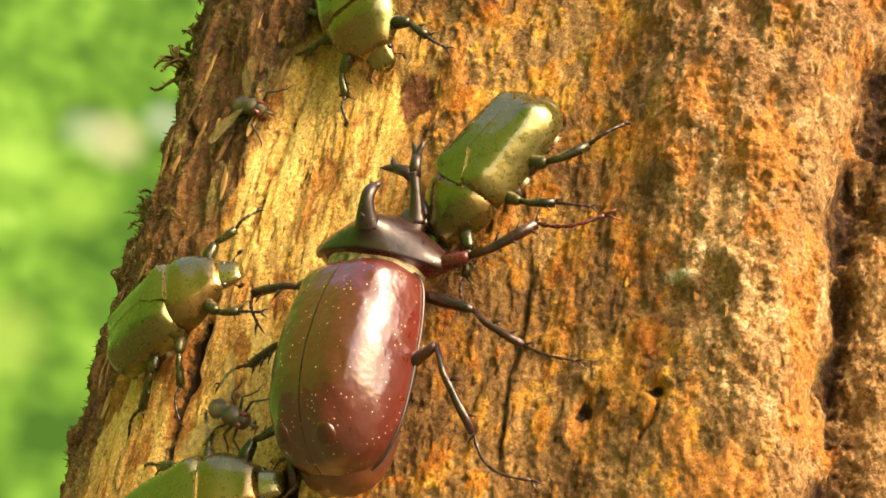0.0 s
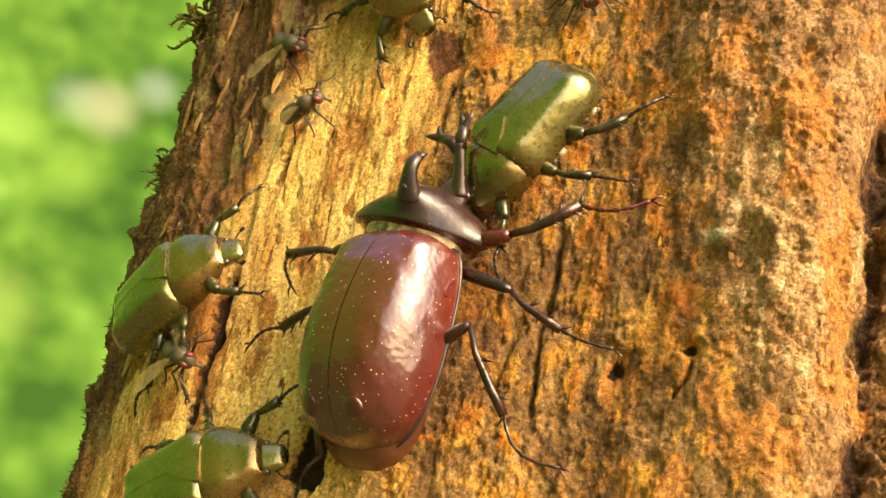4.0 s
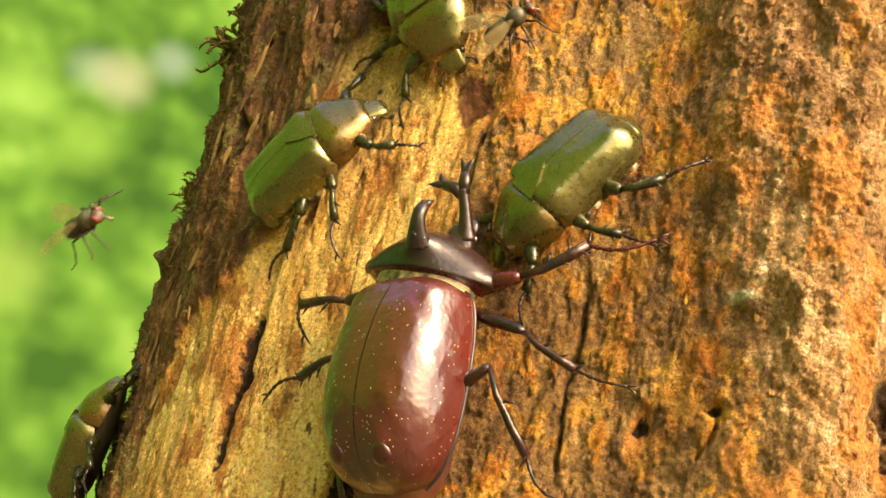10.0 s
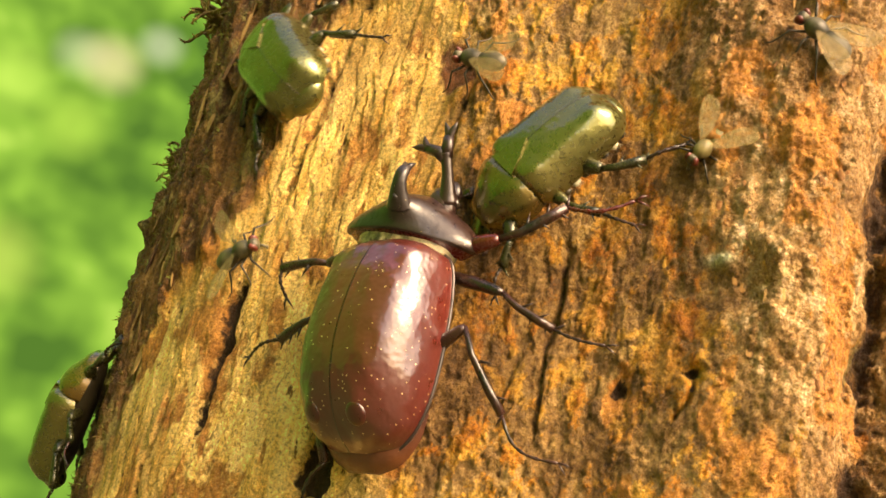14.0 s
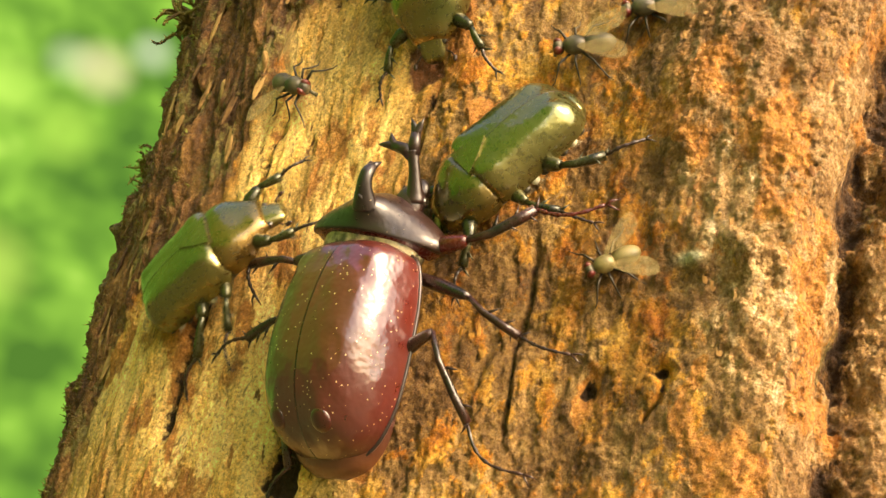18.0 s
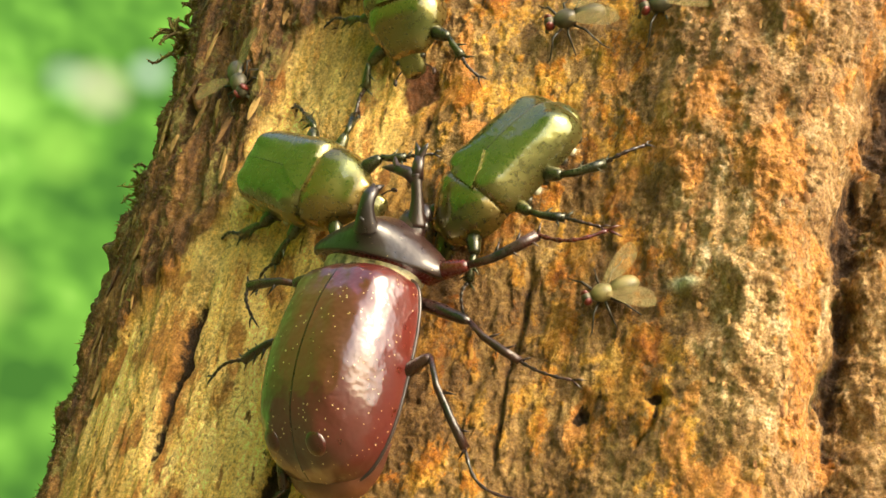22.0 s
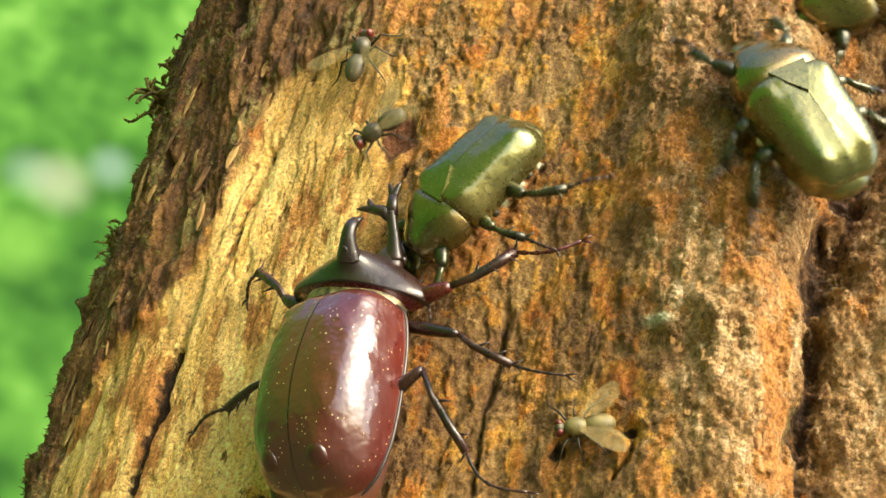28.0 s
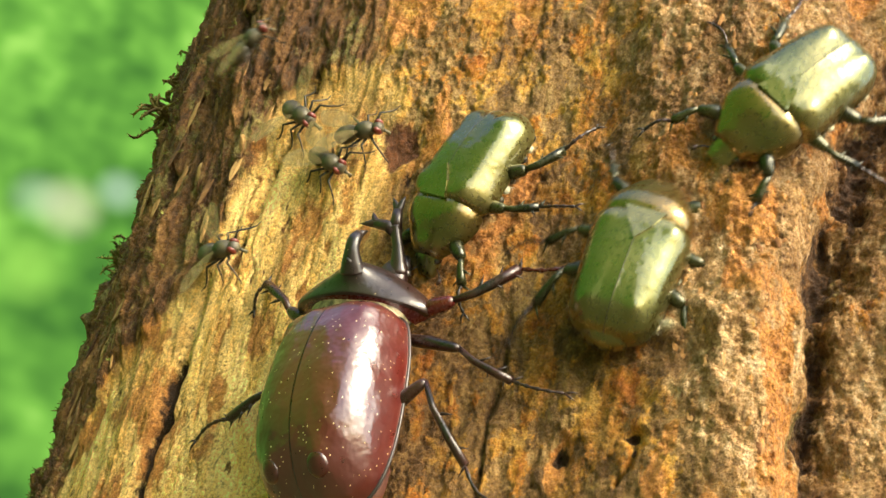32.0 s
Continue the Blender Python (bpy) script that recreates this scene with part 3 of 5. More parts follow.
# ---------- limbs ----------
def limb(parent, hip, knee, ankle, toe, r, mats, spines=3, name="leg", curl=1.6, sway=0.07):
    """A beetle's leg: femur with tibia and clawed tarsus under it; points in mm in the insect's space."""
    hip, knee, ankle, toe = (Vector(p) for p in (hip, knee, ankle, toe))
    bm = bmesh.new()
    mid = hip.lerp(knee, 0.55) + Vector((0, 0, 0.4 * r))
    tube(bm, [hip, hip.lerp(knee, 0.2), mid, hip.lerp(knee, 0.9), knee], [r * 0.7, r * 1.15, r * 1.3, r * 0.95, r * 0.6], 10)
    femur = part(name, bm, mats[0], parent)
    bm = bmesh.new()
    along = ankle - knee
    bow = along.cross(Vector((0, 0, 1))).normalized() * along.length * 0.05
    pts = [knee, knee.lerp(ankle, 0.3) + bow, knee.lerp(ankle, 0.7) + bow * 0.6, ankle]
    tube(bm, pts, [r * 0.5, r * 0.62, r * 0.8, r * 0.85], 8)
    side = along.cross(Vector((0, 0, 1))).normalized()
    for k in range(spines):
        u = 0.4 + 0.6 * k / max(1, spines - 1)
        at = knee.lerp(ankle, u)
        s = side if k % 2 else -side
        thorn = bmesh.new()
        spike(thorn, at, at + (s * 1.5 + along.normalized() * 1.0) * r * 1.25, r * 0.34)
        part("spine", thorn, mats[1], femur)
    part("tibia", bm, mats[1], femur)
    bm = bmesh.new()
    way = toe - ankle
    pts, rad = [], []
    n = 21
    bend = way.cross(Vector((0, 0, 1))).normalized()
    for k in range(n):
        u = k / (n - 1)
        pts.append(ankle.lerp(toe, u) + Vector((0, 0, 0.8 * r * math.sin(math.pi * u))) + bend * way.length * sway * math.sin(math.pi * u))
        rad.append(r * (0.24, 0.28, 0.34, 0.42)[k % 4] * (1 - 0.25 * u))
    tube(bm, pts, rad, 7)
    d = way.normalized()
    for s in (-1, 1):
        a = toe + bend * s * r * 0.5 + d * curl * 0.5
        tube(bm, [toe, a, a + d * curl * 0.5 + bend * s * r * 0.35 - Vector((0, 0, 0.5 * r))], [r * 0.22, r * 0.18, r * 0.04], 5)
    part("tarsus", bm, mats[2], femur)
    return femur


def shell(parent, name, rows, a0, a1, n, count, mat, p=0.75, q=0.9, label=""):
    bm = bmesh.new()
    rings(bm, arch(rows, a0, a1, n, count, p, q), closed=False, caps=(True, True))
    return part(name, bm, mat, parent, label)


def feeler(parent, base, mid, tip, mat, club=0.35):
    bm = bmesh.new()
    tube(bm, [base, mid, tip], [0.14, 0.12, 0.14], 6)
    blob(bm, tip, (club * 2, club, club), None, 8, 6)
    return part("antenna", bm, mat, parent)


# ---------- green flower chafer ----------
def build_chafer():
    top = new("flower_chafer")
    wing = [(4.8, 5.6, 4.2, 4.2), (4.0, 6.8, 3.7, 5.3), (2.2, 7.3, 3.3, 5.9), (-0.8, 7.0, 3.2, 6.2), (-4.5, 6.75, 3.1, 6.3), (-8.2, 6.5, 3.0, 6.0), (-10.8, 5.9, 3.0, 5.1), (-12.4, 4.7, 3.0, 3.7), (-13.1, 3.3, 3.0, 2.2)]
    for a0, a1 in ((0, 89.98), (180, 90.02)):
        case = shell(top, "wing_case", wing, a0, a1, 20, 34, M_GREEN, 0.62, 0.74)
        for v in case.data.vertices:
            # shoulder and tail bosses, and a shallow trough beside the seam
            x, y = v.co.x * 1000, abs(v.co.y) * 1000
            lift = 0.45 * math.exp(-((x - 2.6) / 1.5) ** 2 - ((y - 4.9) / 1.1) ** 2) + 0.45 * math.exp(-((x + 10.0) / 1.3) ** 2 - ((y - 3.6) / 1.2) ** 2)
            lift -= 0.16 * math.exp(-((y - 1.5) / 0.9) ** 2) * (1 / (1 + math.exp((x + 2) * 1.2))) + 0.08 * math.exp(-((y - 3.3) / 0.7) ** 2 - ((x + 3) / 4) ** 2)
            v.co.z += lift * 0.001
    # edge ribs of the wing cases along the seam
    bm = bmesh.new()
    seam_line = [(x * 1.0, 0, z0 + h - 0.02) for x, w, z0, h in smooth_rows(wing[1:], 18)]
    tube(bm, seam_line, 0.06, 6)
    part("seam", bm, M_DARK, top)
    bm = bmesh.new()
    a, b, c = (Vector((5.2, 2.9, 8.85)), Vector((5.2, -2.9, 8.85)), Vector((-0.1, 0, 9.78)))
    pts = [a, a.lerp(c, 0.5) + Vector((0, 0.35, 0.1)), c, c.lerp(b, 0.5) + Vector((0, -0.35, 0.1)), b]
    up = [bm.verts.new(v * 0.001) for v in pts]
    dn = [bm.verts.new((v - Vector((0, 0, 0.8))) * 0.001) for v in pts]
    bm.faces.new(up), bm.faces.new(dn[::-1])
    for i in range(5):
        j = (i + 1) % 5
        bm.faces.new((up[i], dn[i], dn[j], up[j]))
    part("scutellum", bm, M_GREEN, top, smooth=False)
    shell(top, "pronotum", [(4.5, 6.5, 3.2, 5.1), (6.2, 6.6, 3.0, 5.5), (8.2, 6.0, 2.8, 5.0), (10.2, 4.7, 2.7, 3.7), (11.8, 3.4, 2.7, 2.7), (12.6, 2.7, 2.7, 1.8)], 0, 180, 27, 20, M_BRONZE, 0.7, 0.75)
    bm = bmesh.new()
    rings(bm, [[(x * 0.001, y * 0.001, z * 0.001) for y, z in ((-w, z0), (-w, z1), (-w * 0.6, z1 + 0.5), (w * 0.6, z1 + 0.5), (w, z1), (w, z0), (w * 0.5, z0 - 0.5), (-w * 0.5, z0 - 0.5))]
               for x, w, z0, z1 in ((11.6, 2.3, 2.0, 3.6), (12.8, 2.2, 1.5, 2.8), (13.9, 2.0, 1.1, 2.0), (14.6, 1.8, 0.9, 1.5), (14.9, 1.4, 0.9, 1.2))])
    head = part("head", bm, M_GREEN, top)
    for s in (-1, 1):
        bm = bmesh.new()
        blob(bm, (12.5, 2.2 * s, 2.5), (0.7, 0.55, 0.6), None, 10, 8)
        part("eye", bm, M_EYE, head)
        feeler(head, (13.5, 1.9 * s, 1.6), (14.3, 3.0 * s, 1.4), (15.2, 3.5 * s, 1.2), M_LEG)
    shell(top, "underside", [(12.4, 2.2, 3.0, 1.0), (9, 4.8, 3.2, 1.9), (4, 6.0, 3.5, 2.6), (-3, 6.3, 3.5, 2.5), (-9, 5.6, 3.4, 2.1), (-13, 3.2, 3.4, 0.8)], 180, 360, 15, 16, M_DARK, 0.8, 0.9)
    bm = bmesh.new()
    blob(bm, (-12.4, 0, 3.3), (1.9, 3.7, 2.3), pose(0, 0, 0, 0, 25, 0), 16, 10)
    part("tail_plate", bm, M_GREEN, top)
    # pale hair along the belly's rim, one tuft for each ring of the abdomen
    for s in (-1, 1):
        for k in range(7):
            x = 0.6 - 1.9 * k
            w = float(np.interp(x, [-13, -10, -3, 1], [3.6, 5.9, 6.6, 6.9]))
            bm = bmesh.new()
            blob(bm, (x, s * w, 2.75), (0.75, 0.55, 0.5), None, 8, 6)
            for i in range(5):
                spike(bm, (x + 0.25 * (i - 2), s * w, 2.7), (x + 0.3 * (i - 2) - 0.4, s * (w + 0.75), 2.3), 0.09, 4)
            part("belly_tuft", bm, M_PALE_HAIR if k % 2 else M_DARK, top)
    mats = (M_GREEN_LEG, M_GREEN_LEG, M_LEG)
    for s in (-1, 1):
        limb(top, (8.5, 3 * s, 3), (11.5, 7.2 * s, 3.2), (14.8, 8.6 * s, 1.6), (18.3, 10.6 * s, 0.2), 0.9, mats, 3, "front_leg", 1.2)
        limb(top, (2.5, 4 * s, 2.6), (2.0, 9.3 * s, 3.4), (-0.5, 13.2 * s, 1.4), (-2.6, 18.2 * s, 0.1), 0.85, mats, 3, "middle_leg", 1.2)
        limb(top, (-3.0, 4 * s, 2.6), (-5.0, 8.8 * s, 3.6), (-10.5, 11.2 * s, 1.5), (-16.2, 13.0 * s, 0.1), 0.95, mats, 3, "hind_leg", 1.2)
    for o in top.children_recursive:
        o.data.transform(Matrix.Scale(1.07, 4))
    return top


chafer = tagged(build_chafer(), "glossy olive-green flower chafer feeding head-down beside the horned beetle", "beetle", "green chafers on the trunk")


# ---------- horned rhinoceros beetle ----------
def build_rhino():
    top = new("rhinoceros_beetle")
    wing = [(13.2, 5.6, 5.6, 4.8), (12.5, 7.6, 5.0, 6.6), (10.6, 9.3, 4.4, 8.9), (5, 10.35, 4.0, 11.2), (-3, 10.7, 3.9, 12.2), (-10, 10.4, 3.9, 11.2), (-15, 9.1, 4.0, 8.6), (-18, 6.9, 4.2, 5.6), (-19.6, 3.4, 4.6, 2.4)]
    trunk_parts = []
    for a0, a1 in ((0, 89.97), (180, 90.03)):
        case = shell(top, "wing_case", wing, a0, a1, 30, 52, M_WINE, 0.60, 0.74, "glossy wine-red wing case with fine dust")
        for v in case.data.vertices:
            # shoulder boss, a shallow trough along the seam and slight waves in the shell
            x, y, z = v.co.x * 1000, abs(v.co.y) * 1000, v.co.z * 1000
            lift = 0.7 * math.exp(-((x - 9.6) / 2.2) ** 2 - ((y - 7.4) / 1.6) ** 2) - 0.12 * math.exp(-((y - 1.2) / 0.9) ** 2)
            lift += 0.10 * math.sin(x * 0.9 + y) * math.sin(y * 0.8) + 0.55 * math.exp(-((x + 14.6) / 1.7) ** 2 - ((y - 4.3) / 1.6) ** 2)
            v.co.z += lift * 0.001
        trunk_parts.append(case)
    bm = bmesh.new()
    tube(bm, [(x, 0, z0 + h - 0.19) for x, w, z0, h in smooth_rows(wing, 34)], 0.15, 6)
    trunk_parts.append(part("seam", bm, M_BROWN, top))
    # raised rim and end knob of each wing case
    for s in (-1, 1):
        bm = bmesh.new()
        tube(bm, [(x, s * w, z0) for x, w, z0, h in smooth_rows(wing, 34)], 0.34, 6)
        trunk_parts.append(part("rim", bm, M_BROWN, top))
        bm = bmesh.new()
        blob(bm, (-15.2, 4.3 * s, 12.15), (2.0, 1.7, 0.8), pose(0, 0, 0, -10 * s, -38, 0), 16, 10)
        # The knob's own shading is put into this darker red.
        trunk_parts.append(part("wing_knob", bm, M_KNOB, top, "dark red knob at the wing case's end"))
    trunk_parts.append(shell(top, "abdomen_tip", [(-12, 9.5, 2.4, 5), (-16.5, 8.6, 2.2, 5.2), (-19.9, 6.2, 2.2, 4.2), (-21.6, 3.0, 2.6, 2.0)], 0, 180, 21, 12, M_TAIL, 0.85, 0.9, "reddish-brown end of the abdomen"))
    trunk_parts.append(shell(top, "underside", [(18, 5, 3.6, 1.6), (12, 7.6, 4.6, 2.8), (4, 9.6, 4.4, 3.2), (-8, 9.9, 4.2, 3.0), (-16, 7.8, 3.8, 2.2), (-20.5, 4, 3.2, 1)], 180, 360, 17, 20, M_BROWN, 0.85, 0.9))
    body_turn = pose(0, 0.0002, 0.003) @ pose(0, 0, 0, -9, 0, 0) @ pose(0, 0, -0.003)
    for o in trunk_parts:
        o.data.transform(body_turn)
    # the golden skin between front body and wing cases, with hair
    front_parts = []
    bm = bmesh.new()
    rnd = random.Random(4)
    rings(bm, arch([(11.2, 8.2, 4.6, 5.0), (12.6, 8.5, 4.4, 5.5), (14.0, 8.7, 4.2, 5.7), (15.2, 8.4, 4.2, 5.2)], 0, 180, 25, 7, 0.85, 0.9), closed=False, caps=(False, False))
    for k in range(420):
        a = radians(rnd.uniform(8, 172))
        p0 = Vector((14.2 - rnd.uniform(0, 1.6), -8.6 * math.cos(a), 4.2 + 5.6 * math.sin(a)))
        spike(bm, p0, p0 + Vector((-rnd.uniform(0.8, 1.7), rnd.uniform(-0.4, 0.4), rnd.uniform(0.1, 0.5))), 0.10, 3)
    front_parts.append(part("hair_fringe", bm, M_HAIR, top, "pale golden skin and hair behind the pronotum"))
    pro = [(14.1, 10.8, 4.8, 5.3), (14.4, 11.7, 4.4, 5.8), (15.6, 12.0, 4.0, 5.9), (17.4, 10.6, 3.7, 5.8), (19.2, 8.2, 3.5, 5.2), (20.8, 5.4, 3.3, 4.2), (22.0, 3.4, 3.4, 2.6)]
    pronotum = shell(top, "pronotum", pro, 0, 180, 61, 44, M_BROWN, 0.95, 1.1, "dark brown pronotum with a red sheen")
    for v in pronotum.data.vertices:
        # the back draws up like a tent to the root of the horn
        d = math.hypot(v.co.x * 1000 - 18.4, v.co.y * 850)
        v.co.z += 0.0056 * math.exp(-d / 2.5) * min(1, max(0, (v.co.z * 1000 - 4) / 4))
    front_parts.append(pronotum)
    bm = bmesh.new()
    rings(bm, arch([(13.0, 9.2, 4.2, 4.6), (13.7, 10.4, 4.2, 5.8), (14.3, 11.2, 4.3, 6.6)], 0, 180, 31, 5, 1.05, 1.3), closed=False, caps=(False, False))
    front_parts.append(part("pronotum_rim", bm, M_RED_LEG, pronotum))
    # the hooked horn rises from the whole pronotum and forks at its tip
    bm = bmesh.new()
    rows = smooth_rows([(17.7, 0, 11.4, 1.9), (18.7, 0, 12.5, 1.5), (19.8, 0, 13.4, 1.15), (20.9, 0, 13.9, 1.0), (21.9, 0, 14.0, 0.95), (22.8, 0, 13.7, 0.88), (23.5, 0, 13.3, 0.7)], 28)
    tube(bm, [r[:3] for r in rows], [r[3] for r in rows], 18, 1.15)
    for s in (-1, 1):
        tube(bm, [(23.2, 0.1 * s, 13.4), (24.0, 0.5 * s, 13.1), (24.7, 1.0 * s, 12.6)], [0.7, 0.5, 0.1], 8)
    front_parts.append(part("thoracic_horn", bm, M_BROWN, pronotum, "short hooked dark horn with a forked tip"))
    front_turn = pose(0.0147, 0.0006, 0.004) @ pose(0, 0, 0, 5, 0, -6) @ pose(-0.014, 0, -0.004)
    for o in front_parts:
        o.data.transform(front_turn)
    bm = bmesh.new()
    blob(bm, (21.6, -3.0, 3.9), (3.8, 2.7, 1.9), pose(0, 0, 0, 0, 0, -8), 18, 12)
    blob(bm, (24.6, -3.4, 3.0), (2.2, 2.2, 1.2), pose(0, 0, 0, 0, 0, -8), 14, 8)
    head = part("head", bm, M_BROWN, top)
    bm = bmesh.new()
    stem = [Vector(p) for p in ((22.2, -4.0, 4.0), (24.3, -4.1, 5.0), (26.6, -4.0, 5.9), (28.6, -3.7, 6.6), (29.6, -3.5, 6.9))]
    rows = smooth_rows([(*p, r) for p, r in zip(stem, (1.7, 1.1, 0.8, 0.8, 0.95))], 16)
    tube(bm, [r[:3] for r in rows], [r[3] for r in rows], 14, 1.15)
    fork = stem[-1]
    for way, tips in (((0.9, 3.5, 0.6), ((1.9, 0.5, 0.5), (0.0, 2.5, 0.4))), ((2.9, -0.3, 0.7), ((2.2, 1.0, 0.6), (2.1, -1.3, 0.6)))):
        end = fork + Vector(way)
        tube(bm, [fork - Vector((0.5, 0, 0.3)), fork.lerp(end, 0.4), end], [1.0, 0.85, 0.7], 10, 1.2)
        for tip in tips:
            t1 = Vector(tip)
            tube(bm, [fork.lerp(end, 0.75), end + t1 * 0.15, end + t1 * 0.6, end + t1], [0.7, 0.65, 0.4, 0.05], 8, 1.15)
    part("head_horn", bm, M_BROWN, head, "long dark horn branching into four points")
    for s in (-1, 1):
        bm = bmesh.new()
        blob(bm, (22.4, -3.1 + 2.3 * s, 3.6), (0.9, 0.8, 0.9), None, 12, 8)
        part("eye", bm, M_EYE, head)
        feeler(head, (23.6, -3.3 + 1.8 * s, 2.8), (24.6, -3.3 + 2.6 * s, 2.2), (25.4, -3.3 + 3.2 * s, 1.8), M_LEG, 0.4)
    mats = (M_LEG, M_LEG, M_LEG)
    limb(top, (14.5, -7.5, 2.8), (16.0, -15.0, 4.4), (21.9, -24.3, 2.6), (23.8, -34.4, 0.6), 1.12, (M_RED_LEG, M_LEG, M_RED_LEG), 5, "front_leg", 2.0, 0.16)
    limb(top, (10.5, -6.0, 3.6), (7.0, -17.6, 4.8), (2.4, -25.6, 2.2), (0.7, -33.5, 0.6), 0.84, mats, 5, "middle_leg", 1.8)
    limb(top, (-4.0, -5.5, 3.8), (0.9, -13.6, 6.4), (-11.2, -20.5, 2.8), (-17.0, -29.6, 0.6), 0.86, mats, 4, "hind_leg", 1.8, 0.2)
    limb(top, (13.0, 8.0, 3.2), (11.7, 15.6, 4.4), (11.6, 25.6, 2.6), (7.1, 25.0, 0.6), 1.05, mats, 4, "front_leg", 1.8)
    limb(top, (4.0, 9.0, 3.0), (2.2, 15.4, 4.3), (-0.9, 22.6, 2.2), (-3.6, 29.2, 0.6), 1.0, mats, 6, "middle_leg", 2.0)
    limb(top, (-3.0, 8.0, 3.0), (-11.0, 10.8, 4.0), (-20.5, 8.2, 2.4), (-27.0, 12.0, 0.6), 1.0, mats, 4, "hind_leg", 1.8)
    return top


rhino = tagged(build_rhino(), "large wine-red horned rhinoceros beetle with dusty glossy wing cases", "beetle")


# ---------- flies ----------
def build_fly(body, open_wings, size):
    top = new("fly")
    bm = bmesh.new()
    blob(bm, (0.6, 0, 2.0), (1.6, 1.25, 1.2), None, 16, 10)
    part("thorax", bm, body, top)
    bm = bmesh.new()
    blob(bm, (-2.4, 0, 1.8), (2.1, 1.35, 1.15), pose(0, 0, 0, 0, -6, 0), 16, 12)
    for k in range(30):
        a, x = 2 * math.pi * k / 30 * 5, -0.8 - 3.2 * k / 30
        w = math.sqrt(max(0.05, 1 - ((x + 2.4) / 2.1) ** 2))
        p0 = Vector((x, 1.35 * w * math.cos(a), 1.8 + 1.15 * w * math.sin(a)))
        spike(bm, p0, p0 + Vector((-0.5, 0.25 * math.cos(a), 0.25 * math.sin(a))), 0.03, 3)
    part("abdomen", bm, body, top)
    bm = bmesh.new()
    blob(bm, (2.7, 0, 1.9), (0.75, 1.0, 0.9), None, 14, 10)
    tube(bm, [(3.1, 0, 1.4), (3.4, 0, 0.7), (3.5, 0, 0.25)], [0.25, 0.2, 0.3], 6)
    head = part("head", bm, M_FLY, top)
    for s in (-1, 1):
        bm = bmesh.new()
        blob(bm, (2.75, 0.62 * s, 2.1), (0.6, 0.45, 0.75), pose(0, 0, 0, 0, 0, 18 * s), 14, 10)
        part("eye", bm, M_FLY_EYE, head)
        bm = bmesh.new()
        ang = radians(open_wings)
        rows = [(0, 0.3), (1.2, 0.95), (2.8, 1.65), (4.6, 1.85), (6.0, 1.4), (6.7, 0.35)]
        front, back = [], []
        for u, w in smooth_rows(rows, 12):
            for lst, off in ((front, -0.45 * w), (back, 1.0 * w)):
                d = Vector((-math.cos(ang) * u + math.sin(ang) * -off, (math.sin(ang) * u - math.cos(ang) * off) * s, 0))
                lst.append((Vector((0.2, 0.8 * s, 2.9)) + d + Vector((0, 0, 0.10 * u + 0.05 * math.sin(u * 2)))) * 0.001)
        for dz in (0, 0.00004):
            va = [bm.verts.new(p + Vector((0, 0, dz))) for p in front]
            vb = [bm.verts.new(p + Vector((0, 0, dz))) for p in back]
            for i in range(len(va) - 1):
                bm.faces.new((va[i], va[i + 1], vb[i + 1], vb[i]))
        part("wing", bm, M_WING, top)
        for x, kx, tx in ((1.4, 2.6, 3.6), (0.6, 0.6, 0.4), (-0.2, -1.6, -3.2)):
            bm = bmesh.new()
            tube(bm, [(x, 0.8 * s, 1.3), (kx, 2.4 * s, 2.0), (0.5 * (kx + tx), 3.2 * s, 0.9), (tx, 4.0 * s, 0.1), (tx + 0.25 * (tx - x), 4.6 * s, 0.05)], [0.2, 0.16, 0.12, 0.09, 0.05], 6)
            part("leg", bm, M_FLY_LEG, top)
    for o in top.children_recursive:
        o.data.transform(Matrix.Scale(size, 4))
    return top


fly_open = tagged(build_fly(M_FLY, 62, 1.35), "grey fly with spread smoky wings standing on the bark", "fly", "flies on the trunk")
fly_shut = tagged(build_fly(M_FLY, 22, 1.3), "dark grey bristly fly with red eyes and folded wings", "fly", "flies on the trunk")
fly_pale = tagged(build_fly(M_YELLOW_FLY, 35, 1.12), "pale yellowish fly with dark red eyes on rough bark", "fly", "flies on the trunk")

# ---------- the other chafers and flies ----------
def another(ob, label):
    m = copy_thing(ob, Matrix())
    m["label"] = label
    return m


chafer_top = another(chafer, "glossy green flower chafer creeping head-down on the pale wood")
chafer_edge = another(chafer, "green and orange flower chafer clinging to the trunk's edge")
chafer_climber = another(chafer, "shiny green flower chafer climbing the peeled trunk")
fly_spread, fly_walker, fly_pale_one = fly_open, fly_shut, fly_pale
fly_corner = another(fly_open, "brown fly with red eyes and smoky spread wings")
fly_sap = another(fly_shut, "grey fly feeding near the dark sap hole")
fly_second = another(fly_shut, "small dark fly resting on orange bark")
# ---------- loose bark, moss and crumbs ----------
PER_DEG = 1000 * TRUNK_R * math.pi / 180


def trunk_point(s, z):
    """Place and outward way of the bark's skin at mm round and mm up."""
    h = float(relief(np.array([[s]]), np.array([[z]]))[0][0, 0])
    a = radians(s / PER_DEG)
    out = Vector((math.sin(a), -math.cos(a), 0))
    return out * (float(trunk_radius(s / PER_DEG)) + h * 0.001) + Vector((0, 0, 1.3 + z * 0.001)), out


